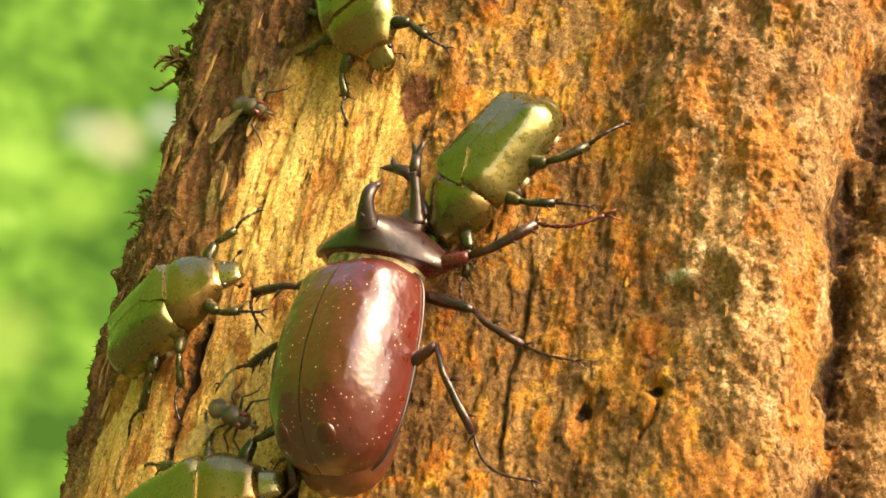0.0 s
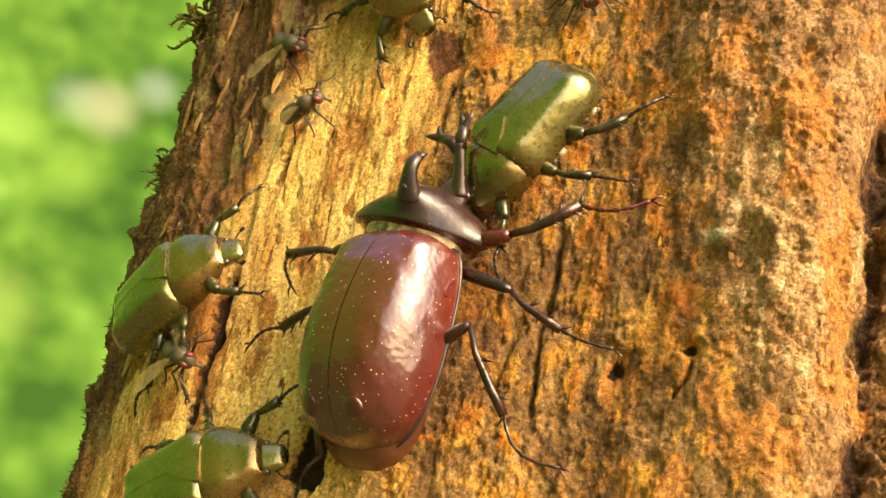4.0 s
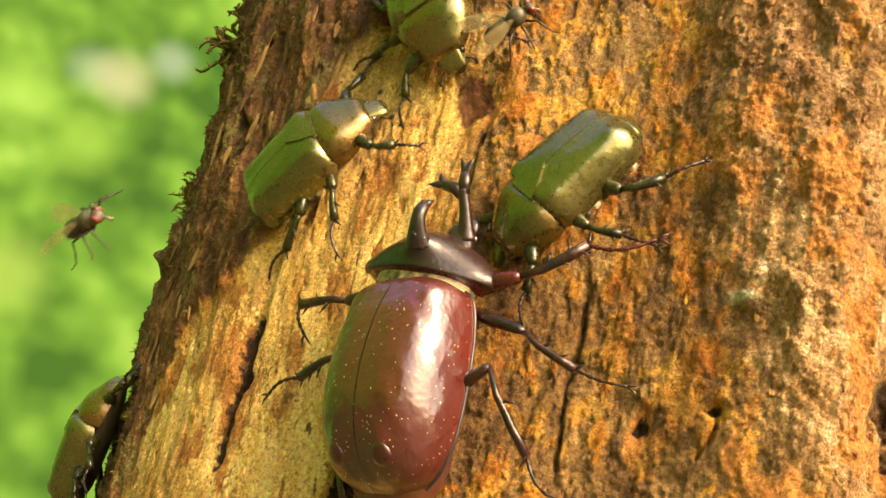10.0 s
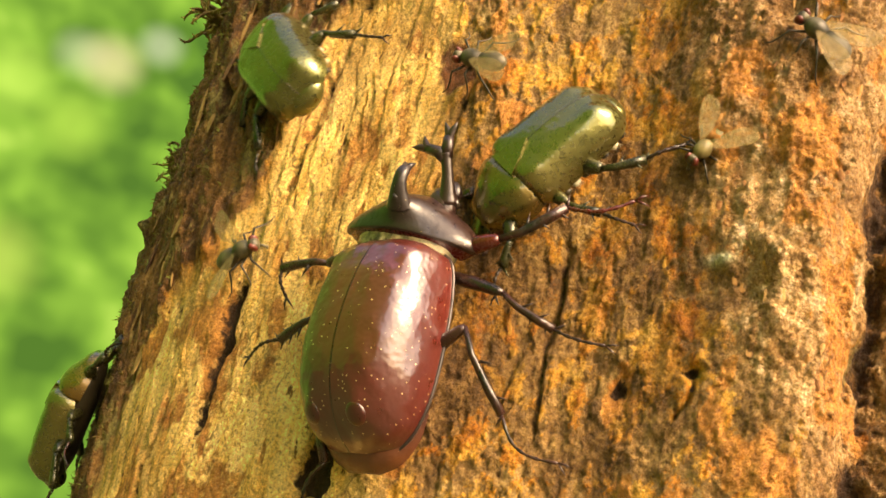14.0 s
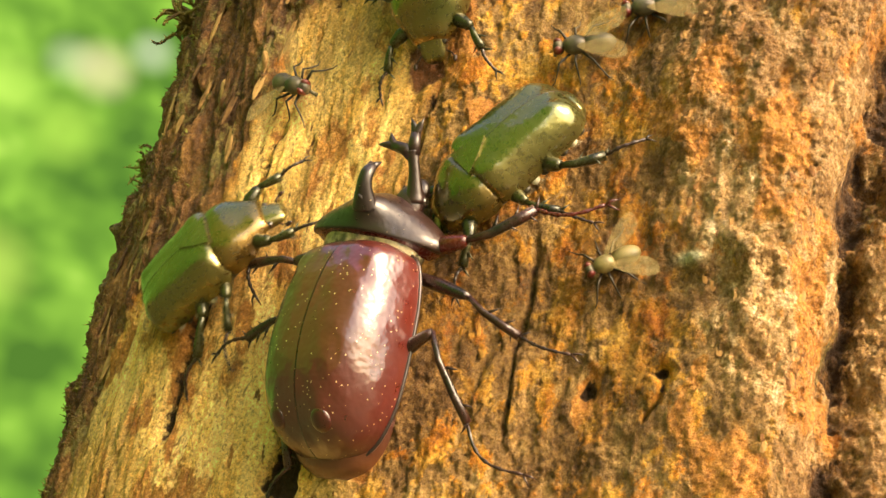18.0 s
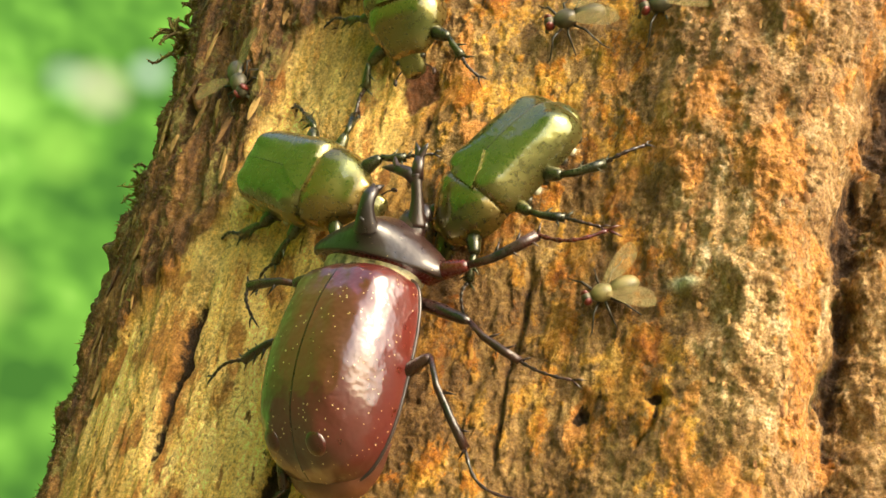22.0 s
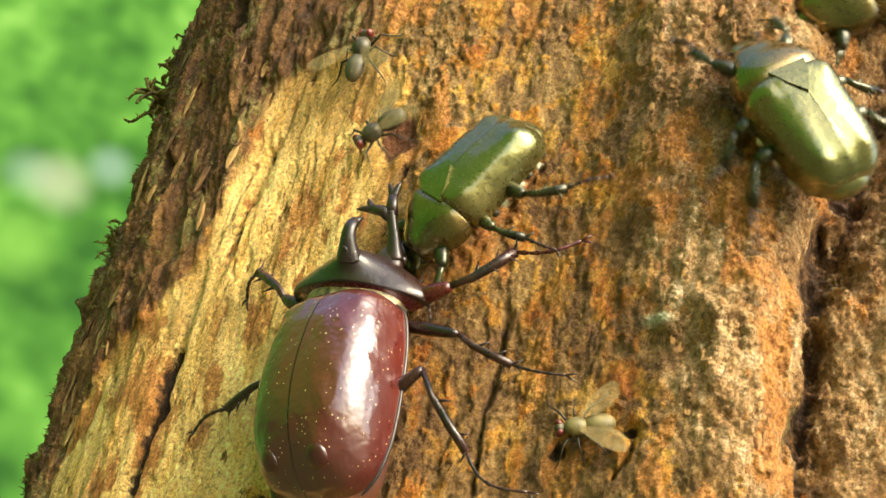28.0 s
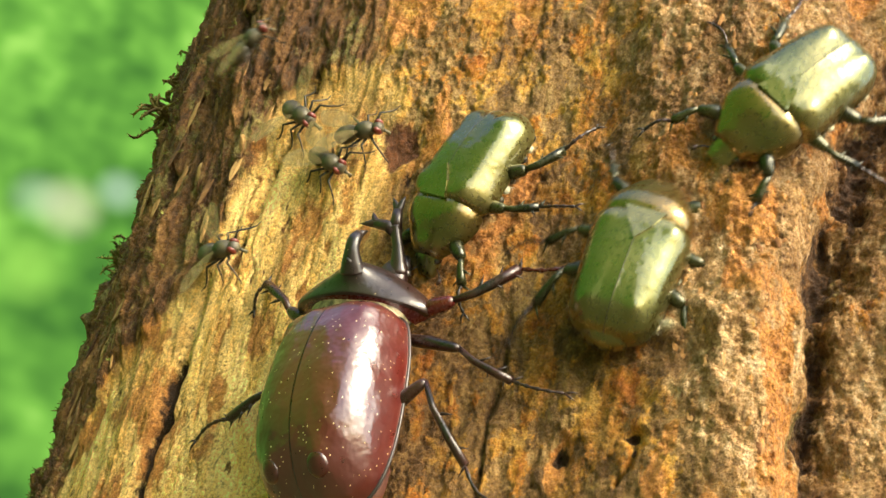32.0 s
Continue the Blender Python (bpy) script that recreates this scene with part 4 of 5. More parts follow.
def flake_material(name, *stops):
    m, N, L, p = material(name)
    info = N.new("ShaderNodeObjectInfo")
    co = add(N, "ShaderNodeTexCoord")
    n = add(N, "ShaderNodeTexNoise", Scale=900.0, Detail=5.0)
    L.new(co.outputs["Object"], n.inputs["Vector"])
    mid = N.new("ShaderNodeMix")
    mid.inputs["Factor"].default_value = 0.5
    L.new(info.outputs["Random"], mid.inputs["A"]), L.new(n.outputs["Fac"], mid.inputs["B"])
    r = ramp(N, *stops)
    L.new(mid.outputs["Result"], r.inputs["Fac"]), L.new(r.outputs["Color"], p.inputs["Base Color"])
    p.inputs["Roughness"].default_value = 0.8
    b = add(N, "ShaderNodeBump", Strength=0.6, Distance=0.0004)
    L.new(n.outputs["Fac"], b.inputs["Height"]), L.new(b.outputs["Normal"], p.inputs["Normal"])
    return m


M_OLD_FLAKE = flake_material("old_bark_flake", (0.25, (0.06, 0.026, 0.010)), (0.5, (0.24, 0.12, 0.035)), (0.7, (0.44, 0.26, 0.09)))
M_CRUMB = flake_material("bark_crumb", (0.25, (0.16, 0.06, 0.016)), (0.5, (0.40, 0.19, 0.055)), (0.75, (0.42, 0.24, 0.09)))
M_CHIP = flake_material("orange_chip", (0.25, (0.2, 0.08, 0.012)), (0.5, (0.44, 0.21, 0.03)), (0.75, (0.44, 0.25, 0.07)))


def lump_mesh(seed, size, mat, name):
    """A ragged chip of bark, long along x, sizes in mm."""
    rnd = random.Random(seed)
    bm = bmesh.new()
    bmesh.ops.create_icosphere(bm, subdivisions=2, radius=1)
    off = Vector((seed * 3.7, 1.3, 5.1))
    for v in bm.verts:
        k = 1 + 0.55 * noise.noise(v.co * 1.3 + off) + 0.35 * noise.noise(v.co * 3.1 + off)
        v.co = Vector((v.co.x * size[0], v.co.y * size[1], v.co.z * size[2])) * k * 0.001
    me = bpy.data.meshes.new(name)
    bm.to_mesh(me)
    bm.free()
    me.materials.append(mat)
    return me


def scatter():
    rnd = random.Random(21)
    kinds = (("bark_strip", M_OLD_FLAKE, [(3.4, 0.7, 0.34), (5.2, 0.8, 0.36), (2.2, 0.9, 0.34)], 130, (-172, -112), (-55, 90), lambda m: m[1] > 0.6),
             ("bark_crumb", M_CRUMB, [(0.6, 0.35, 0.16), (0.9, 0.4, 0.18), (1.2, 0.4, 0.18)], 110, (-42, -15), (-45, 85), lambda m: m[2] > 0.5),
             ("wood_chip", M_CHIP, [(0.6, 0.32, 0.12), (0.9, 0.35, 0.12)], 40, (-88, -38), (-45, 85), lambda m: m[2] < 0.3 and m[0] < 0.5))
    for name, mat, sizes, count, sr, zr, good in kinds:
        meshes = [lump_mesh(i + 10 * len(name), sz, mat, name) for i, sz in enumerate(sizes * 3)]
        S = np.array([[rnd.uniform(*sr) for _ in range(count * 5)]])
        Z = np.array([[rnd.uniform(*zr) for _ in range(count * 5)]])
        h, *masks = relief(S, Z)
        made = 0
        for k in range(S.shape[1]):
            if made == count or not good([float(q[0, k]) for q in masks]):
                continue
            a = radians(S[0, k] / PER_DEG)
            out, up = Vector((math.sin(a), -math.cos(a), 0)), Vector((0, 0, 1))
            m = Matrix((up, out.cross(up), out)).transposed().to_4x4()
            m.translation = out * (float(trunk_radius(S[0, k] / PER_DEG)) + h[0, k] * 0.001 - 0.00012) + up * (1.3 + Z[0, k] * 0.001)
            ob = new(name, rnd.choice(meshes))
            ob.parent = trunk
            ob.matrix_basis = m @ pose(0, 0, 0, rnd.uniform(-12, 12), rnd.uniform(-10, 10), rnd.gauss(0, 9))
            made += 1


scatter()


def moss_material():
    m, N, L, p = material("moss")
    co = add(N, "ShaderNodeTexCoord")
    n = add(N, "ShaderNodeTexNoise", Scale=300.0, Detail=3.0)
    L.new(co.outputs["Object"], n.inputs["Vector"])
    r = ramp(N, (0.35, (0.10, 0.06, 0.014)), (0.52, (0.20, 0.15, 0.03)), (0.68, (0.26, 0.27, 0.05)))
    L.new(n.outputs["Fac"], r.inputs["Fac"]), L.new(r.outputs["Color"], p.inputs["Base Color"])
    p.inputs["Roughness"].default_value = 0.8
    return m


M_MOSS = moss_material()


def moss_tuft(deg, z, count, length, thick, seed, label, lean=(0, 0, 0), spread=1.0):
    """Curly leafy moss threads growing from one spot; lengths in mm."""
    rnd = random.Random(seed)
    at, out = trunk_point(deg * PER_DEG, z)
    top = new("moss_tuft")
    top.location = at
    for k in range(count):
        d = (out + Vector(lean) + Vector((rnd.gauss(0, 0.5), rnd.gauss(0, 0.5), rnd.gauss(0.1, 0.7)))).normalized()
        axis = Vector((rnd.gauss(0, 1), rnd.gauss(0, 1), rnd.gauss(0, 1))).normalized()
        p0 = Vector((rnd.gauss(0, 1.0), rnd.gauss(0, 1.0), rnd.gauss(0, 1.6))) * spread
        n, ln, turn = 14, length * rnd.uniform(0.55, 1.15), rnd.choice((-1, 1)) * rnd.uniform(6, 30)
        pts, rad = [p0], [thick]
        for i in range(1, n):
            d = (Matrix.Rotation(radians(turn * (0.3 + 1.4 * i / n)), 3, axis) @ d + Vector((rnd.gauss(0, 0.1), rnd.gauss(0, 0.1), rnd.gauss(0, 0.1)))).normalized()
            pts.append(pts[-1] + d * ln / n)
            rad.append(thick * (1 - 0.5 * i / n))
        bm = bmesh.new()
        tube(bm, pts, rad, 5)
        for i in range(1, n):
            for _ in range(2):
                q = pts[i] + Vector((rnd.gauss(0, 0.45), rnd.gauss(0, 0.45), rnd.gauss(0, 0.45)))
                spike(bm, pts[i], q, thick * 0.55, 3)
        part("moss_thread", bm, M_MOSS, top)
    return tagged(top, label, "moss", "moss on the trunk")


def moss_fuzz():
    """Short bristly moss and frayed fibres along the old bark."""
    rnd = random.Random(8)
    count = 2600
    S = np.array([[-186 + 62 * rnd.random() ** 1.5 for _ in range(count)]])
    Z = np.array([[rnd.uniform(-60, 95) for _ in range(count)]])
    h, *masks = relief(S, Z)
    clump = fbm(S / 6.0, Z / 9.0, 3, 120)
    bm = bmesh.new()
    for k in range(count):
        if masks[1][0, k] < 0.7 or clump[0, k] < 0.5:
            continue
        a = radians(S[0, k] / PER_DEG)
        out = Vector((math.sin(a), -math.cos(a), 0))
        at = (out * (float(trunk_radius(S[0, k] / PER_DEG)) + h[0, k] * 0.001 - 0.0002) + Vector((0, 0, 1.3 + Z[0, k] * 0.001))) * 1000
        for _ in range(3):
            d = (out + Vector((rnd.gauss(0, 0.6), rnd.gauss(0, 0.6), rnd.gauss(0, 0.8)))).normalized()
            ln = rnd.uniform(0.6, 1.9)
            q = at + d * ln
            tube(bm, [at, at.lerp(q, 0.5) + Vector((rnd.gauss(0, 0.2), rnd.gauss(0, 0.2), rnd.gauss(0, 0.2))), q], [0.16, 0.13, 0.03], 3)
    tagged(part("moss_fuzz", bm, M_MOSS), "fine olive-brown moss fuzz along the old bark", "moss", kind="stuff")


moss_fuzz()
MOSS = [(-75, 77, 24, 13.0, 0.55, 1, "curly brown-green moss tuft sticking out of the bark", (-0.9, 0, -0.5)),
        (-75, 85, 18, 7.5, 0.5, 2, "short olive moss tuft on dark bark", (-0.5, 0, 0.2)),
        (-76, 40, 14, 4.2, 0.34, 3, "small olive moss tuft at the trunk's edge", (-0.5, 0, 0.1)),
        (-75, 35, 12, 3.4, 0.32, 4, "small olive moss tuft at the trunk's edge", (-0.5, 0, 0)),
        (-66, -16, 14, 3.0, 0.3, 5, "small green moss cushion low on the bark", (-0.5, 0, 0)),
        (-69, -14, 12, 2.6, 0.3, 6, "small green moss cushion low on the bark", (-0.5, 0, 0)),
        (-76, 94, 14, 5.0, 0.34, 7, "short olive moss tuft on dark bark", (-0.5, 0, 0.2))]
for row in MOSS:
    moss_tuft(*row)

def stride(ob, seed):
    """Swing a beetle's legs at the hip while it travels; its own rows must be keyed before."""
    spots = []
    for t in np.arange(0, 32.01, 0.3):
        scene.frame_set(frame(t))
        spots.append((float(t), ob.matrix_basis.copy()))
    scene.frame_set(1)
    legs = [o for o in ob.children if o.name.split(".")[0].endswith("_leg")]
    for k, leg in enumerate(legs):
        hip = leg.data.vertices[0].co.copy()
        rows, phase = [], seed + k * 2.6
        for (t, m), (_, n) in zip(spots, spots[1:] + spots[-1:]):
            pace = (n.translation - m.translation).length * 1000 + 12 * m.to_quaternion().rotation_difference(n.to_quaternion()).angle
            swing = min(20.0, 3.2 * pace) * math.sin(phase)
            phase += 0.35 + min(1.5, 0.3 * pace)
            rows.append((t, Matrix.Translation(hip) @ pose(0, 0, 0, 0, 0, swing) @ Matrix.Translation(-hip)))
        rows[-1] = (32.0, rows[-1][1])
        walk(leg, rows)


def motions():
    walk(rhino, [(t, on_trunk(*p)) for t, *p in [
        (0.0, -32.2, -11.1, -0.1, 0.0, -0.2, 0),
        (0.5, -32.0, -10.9, -2.1, 0.0, -0.0, 0),
        (1.0, -31.6, -10.2, -2.9, 0.0, 0.3, 0),
        (2.0, -32.5, -11.3, -4.6, 0.0, -2.2, 0),
        (2.5, -31.7, -12.0, -3.8, 0.0, 0.5, 0),
        (4.5, -32.0, -13.6, -5.2, 0.0, -0.3, 0),
        (5.0, -32.2, -9.9, 1.8, 0.0, -5.4, 0),
        (5.5, -31.0, -12.2, 8.9, 0.0, -8.2, 0),
        (6.0, -31.0, -12.6, 5.9, 0.0, -3.7, 0),
        (6.5, -31.9, -12.2, 2.3, 0.0, -3.4, 0),
        (7.0, -31.7, -12.8, 3.0, 0.0, -1.7, 0),
        (7.5, -31.9, -12.7, 2.1, 0.0, 0.2, 0),
        (8.0, -31.8, -13.0, 3.8, 0.0, -0.4, 0),
        (9.0, -32.1, -13.3, 1.8, 0.0, -0.6, 0),
        (10.0, -32.5, -12.7, 1.5, 0.0, -0.1, 0),
        (11.0, -32.5, -12.9, 1.4, 0.0, -0.3, 0),
        (12.0, -32.5, -12.7, 0.8, 0.0, -0.1, 0),
        (13.0, -32.5, -12.7, 1.2, 0.0, 0.0, 0),
        (14.0, -32.7, -12.5, -0.1, 0.0, 0.1, 0),
        (14.5, -32.3, -13.4, 0.2, 0.0, 0.5, 0),
        (16.5, -32.8, -12.4, -0.6, 0.0, 1.6, 0),
        (17.0, -32.9, -12.5, -0.3, 0.0, 1.8, 0),
        (18.0, -32.7, -12.4, -1.0, 0.0, 1.9, 0),
        (19.0, -32.6, -12.9, -0.7, 0.0, 1.5, 0),
        (20.0, -32.6, -12.5, -0.9, 0.0, 1.4, 0),
        (21.0, -32.5, -12.6, -1.8, 0.0, 1.6, 0),
        (22.0, -32.3, -12.6, -1.8, 0.0, 1.4, 0),
        (23.0, -32.3, -13.0, -4.3, 0.0, 1.1, 0),
        (23.5, -32.2, -13.0, -3.1, 0.0, 1.1, 0),
        (24.0, -32.5, -10.3, -6.6, 0.0, 1.5, 0),
        (24.5, -32.2, -5.1, -3.0, 0.0, 3.9, 0),
        (26.5, -31.8, -13.7, 4.5, 0.0, -2.7, 0),
        (27.0, -31.6, -12.2, 5.1, 0.0, -3.8, 0),
        (27.5, -31.5, -11.7, 5.7, 0.0, -3.8, 0),
        (28.0, -31.7, -11.2, 5.7, 0.0, -3.2, 0),
        (29.0, -31.6, -11.7, 3.9, 0.0, -4.3, 0),
        (30.0, -31.7, -11.8, 4.8, 0.0, -4.5, 0),
        (31.0, -31.7, -11.8, 4.6, 0.0, -4.7, 0),
        (32.0, -31.7, -11.7, 5.5, 0.0, -4.7, 0),
    ]])
    walk(chafer, [(t, on_trunk(*p)) for t, *p in [
        (0.0, -26.2, 20.8, 149, 0.0, 0, -16),
        (1.0, -26.3, 21.9, 147, 0.0, 0, -16),
        (2.0, -26.0, 19.3, 149, 0.0, 0, -16),
        (5.0, -25.5, 18.9, 146, 0.0, 0, -16),
        (6.0, -24.8, 19.1, 139, 0.0, 0, -16),
        (7.0, -24.6, 19.7, 142, 0.0, 0, -16),
        (8.0, -24.7, 20.2, 136, 0.0, 0, -16),
        (9.0, -25.3, 21.0, 147, 0.0, 0, -16),
        (10.0, -25.3, 20.0, 142, 0.0, 0, -16),
        (11.0, -25.8, 20.9, 150, 0.0, 0, -16),
        (12.0, -25.0, 19.7, 141, 0.0, 0, -16),
        (13.0, -25.0, 19.1, 141, 0.0, 0, -16),
        (14.0, -25.1, 18.0, 140, 0.0, 0, -16),
        (17.0, -25.8, 17.9, 142, 0.0, 0, -16),
        (18.0, -25.7, 17.9, 140, 0.0, 0, -16),
        (19.0, -25.5, 17.3, 144, 0.0, 0, -16),
        (20.0, -25.8, 18.5, 137, 0.0, 0, -16),
        (21.0, -26.2, 20.8, 150, 0.0, 0, -16),
        (22.0, -25.5, 19.7, 145, 0.0, 0, -16),
        (23.0, -26.0, 20.3, 143, 0.0, 0, -16),
        (24.0, -24.2, 20.5, 135, 0.0, 0, -16),
        (24.5, -21.9, 23.9, 118, 3.0, 0, -16),
        (26.5, -20.9, 18.4, 104, 2.0, 0, -16),
        (27.0, -23.8, 22.3, 123, 0.0, 0, -16),
        (27.5, -25.3, 22.6, 126, 0.0, 0, -16),
        (28.0, -26.5, 24.3, 146, 0.0, 0, -16),
        (28.5, -28.2, 27.0, 168, 0.0, 0, -16),
        (29.0, -26.8, 27.0, 167, 0.0, 0, -16),
        (29.5, -26.0, 26.1, 164, 0.0, 0, -16),
        (30.0, -26.4, 25.9, 156, 0.0, 0, -16),
        (30.5, -26.8, 27.6, 159, 0.0, 0, -16),
        (31.0, -26.9, 25.8, 161, 0.0, 0, -16),
        (31.5, -26.8, 26.7, 156, 0.0, 0, -16),
        (32.0, -26.9, 27.0, 158, 0.0, 0, -16),
    ]])
    walk(chafer_top, [(t, on_trunk(*p)) for t, *p in [
        (0.0, -39.7, 56.7, -150, 0.0, 0, 0),
        (1.0, -39.1, 55.9, -150, 0.0, 0, 0),
        (2.0, -38.6, 56.2, -151, 0.0, 0, 0),
        (5.0, -38.4, 54.7, -151, 0.0, 0, 0),
        (6.0, -38.1, 54.9, -150, 0.0, 0, 0),
        (7.0, -38.6, 54.8, -149, 0.0, 0, 0),
        (8.0, -38.5, 54.3, -149, 0.0, 0, 0),
        (9.0, -38.4, 54.1, -150, 0.0, 0, 0),
        (10.0, -38.6, 56.1, -150, 0.0, 0, 0),
        (10.5, -41.1, 65.2, -149, 0.0, 0, 0),
        (11.0, -43.0, 74.7, -160, 0.0, 0, 0),
        (11.4, -47.2, 49.0, -187, 0.0, 0, 0),
        (11.6, -46.5, 46.5, -185, 0.0, 0, 0),
        (11.8, -47.6, 36.9, -217, 0.0, 0, 0),
        (12.0, -48.4, 31.4, -203, 0.0, 0, 0),
        (12.2, -48.2, 33.9, -200, 0.0, 0, 0),
        (12.4, -50.5, 32.1, -199, 0.0, 0, 0),
        (12.6, -52.8, 45.2, -196, 0.0, 0, 0),
        (12.8, -53.6, 69.2, -168, 0.0, 0, 0),
        (13.4, -78.0, 95.0, -130, 0.0, 0, 0),
        (14.5, -112.0, 50.0, -190, 0.0, 0, 0),
        (15.3, -108.0, 0.0, -260, 0.0, 0, 0),
        (16.0, -76.0, -22.0, -330, 0.0, 0, 0),
        (16.5, -56.1, -14.1, -372, 0.0, 0, 0),
        (17.0, -56.5, -18.2, -402, 0.0, 0, 0),
        (17.3, -53.8, -15.3, -404, 0.0, 0, 0),
        (17.7, -49.1, -4.9, -412, 0.0, 0, 0),
        (18.0, -47.1, 0.4, -414, 0.0, 0, 0),
        (18.5, -42.3, 15.5, -456, 0.0, 0, 0),
        (19.0, -40.9, 19.9, -468, 0.0, 0, 0),
        (20.0, -40.8, 19.0, -468, 0.0, 0, 0),
        (21.0, -40.5, 18.8, -467, 0.0, 0, 0),
        (22.0, -40.0, 18.1, -468, 0.0, 0, 0),
        (23.0, -40.1, 26.3, -480, 0.0, 0, 0),
        (23.4, -39.5, 35.1, -505, 0.0, 0, 0),
        (23.7, -38.3, 39.5, -511, 0.0, 0, 0),
        (23.8, -39.6, 37.8, -489, 0.0, 0, 0),
        (24.0, -39.5, 31.2, -474, 0.0, 0, 0),
        (24.1, -39.8, 39.8, -496, 0.0, 0, 0),
        (24.2, -36.6, 44.4, -522, 3.0, 0, 0),
        (24.4, -30.2, 41.8, -538, 5.0, 0, 0),
        (24.5, -27.1, 43.0, -592, 4.0, 0, 0),
        (26.5, -14.5, 56.1, -547, 0.0, 0, 0),
        (26.8, -10.0, 45.0, -610, 3.0, 0, 0),
        (27.0, -6.1, 32.4, -680, 2.0, 0, 0),
        (27.5, -6.4, 49.0, -645, 0.0, 0, 0),
        (28.0, -6.8, 38.9, -682, 2.0, 0, 0),
        (28.2, -9.0, 46.0, -745, 3.0, 0, 0),
        (28.5, -11.9, 53.6, -805, 0.0, 0, 0),
        (29.0, -11.1, 57.6, -803, 0.0, 0, 0),
        (29.5, -17.0, 49.8, -781, 0.0, 0, 0),
        (30.0, -10.3, 41.7, -724, 2.0, 0, 0),
        (30.5, -9.1, 16.7, -714, 2.0, 0, 0),
        (31.0, -12.4, 20.8, -719, 2.0, 0, 0),
        (31.5, -12.3, 22.5, -766, 0.0, 0, 0),
        (32.0, -15.2, 14.9, -731, 0.0, 0, 0),
    ]])
    walk(chafer_edge, [(t, on_trunk(*p)) for t, *p in [
        (0.0, -50.3, -2.0, -64, 0.0, 0, 0),
        (1.0, -50.7, -1.2, -61, 0.0, 0, 0),
        (2.0, -50.9, -1.4, -61, 0.0, 0, 0),
        (4.5, -53.0, -7.1, -64, 0.0, 0, 0),
        (5.0, -55.1, -9.2, -58, 0.0, 0, 0),
        (5.5, -57.0, -11.5, -59, 0.0, 0, 0),
        (6.0, -56.8, -9.5, -55, 0.0, 0, 0),
        (6.5, -57.1, -9.6, -52, 0.0, 0, 0),
        (7.0, -57.5, -8.9, -23, 0.0, 0, 0),
        (8.0, -57.0, -10.1, -31, 0.0, 0, 0),
        (9.0, -60.7, -15.2, -40, 0.0, 0, 0),
        (9.5, -68.0, -20.0, -30, 3.0, 0, 10),
        (10.0, -70.0, -22.0, -28, 3.0, 0, 14),
        (11.0, -70.0, -23.0, -28, 3.0, 0, 14),
        (12.0, -70.0, -22.5, -28, 3.0, 0, 14),
        (13.0, -70.0, -23.0, -28, 3.0, 0, 14),
        (14.0, -70.0, -23.5, -28, 3.0, 0, 14),
        (14.5, -70.0, -24.0, -28, 3.0, 0, 14),
        (16.5, -73.0, -39.0, -25, 3.0, 0, 14),
        (17.0, -73.0, -43.0, -25, 3.0, 0, 14),
        (18.0, -76.0, -60.0, -10, 2.0, 0, 20),
        (32.0, -85.0, -120.0, 20, 0.0, 0, 0),
    ]])
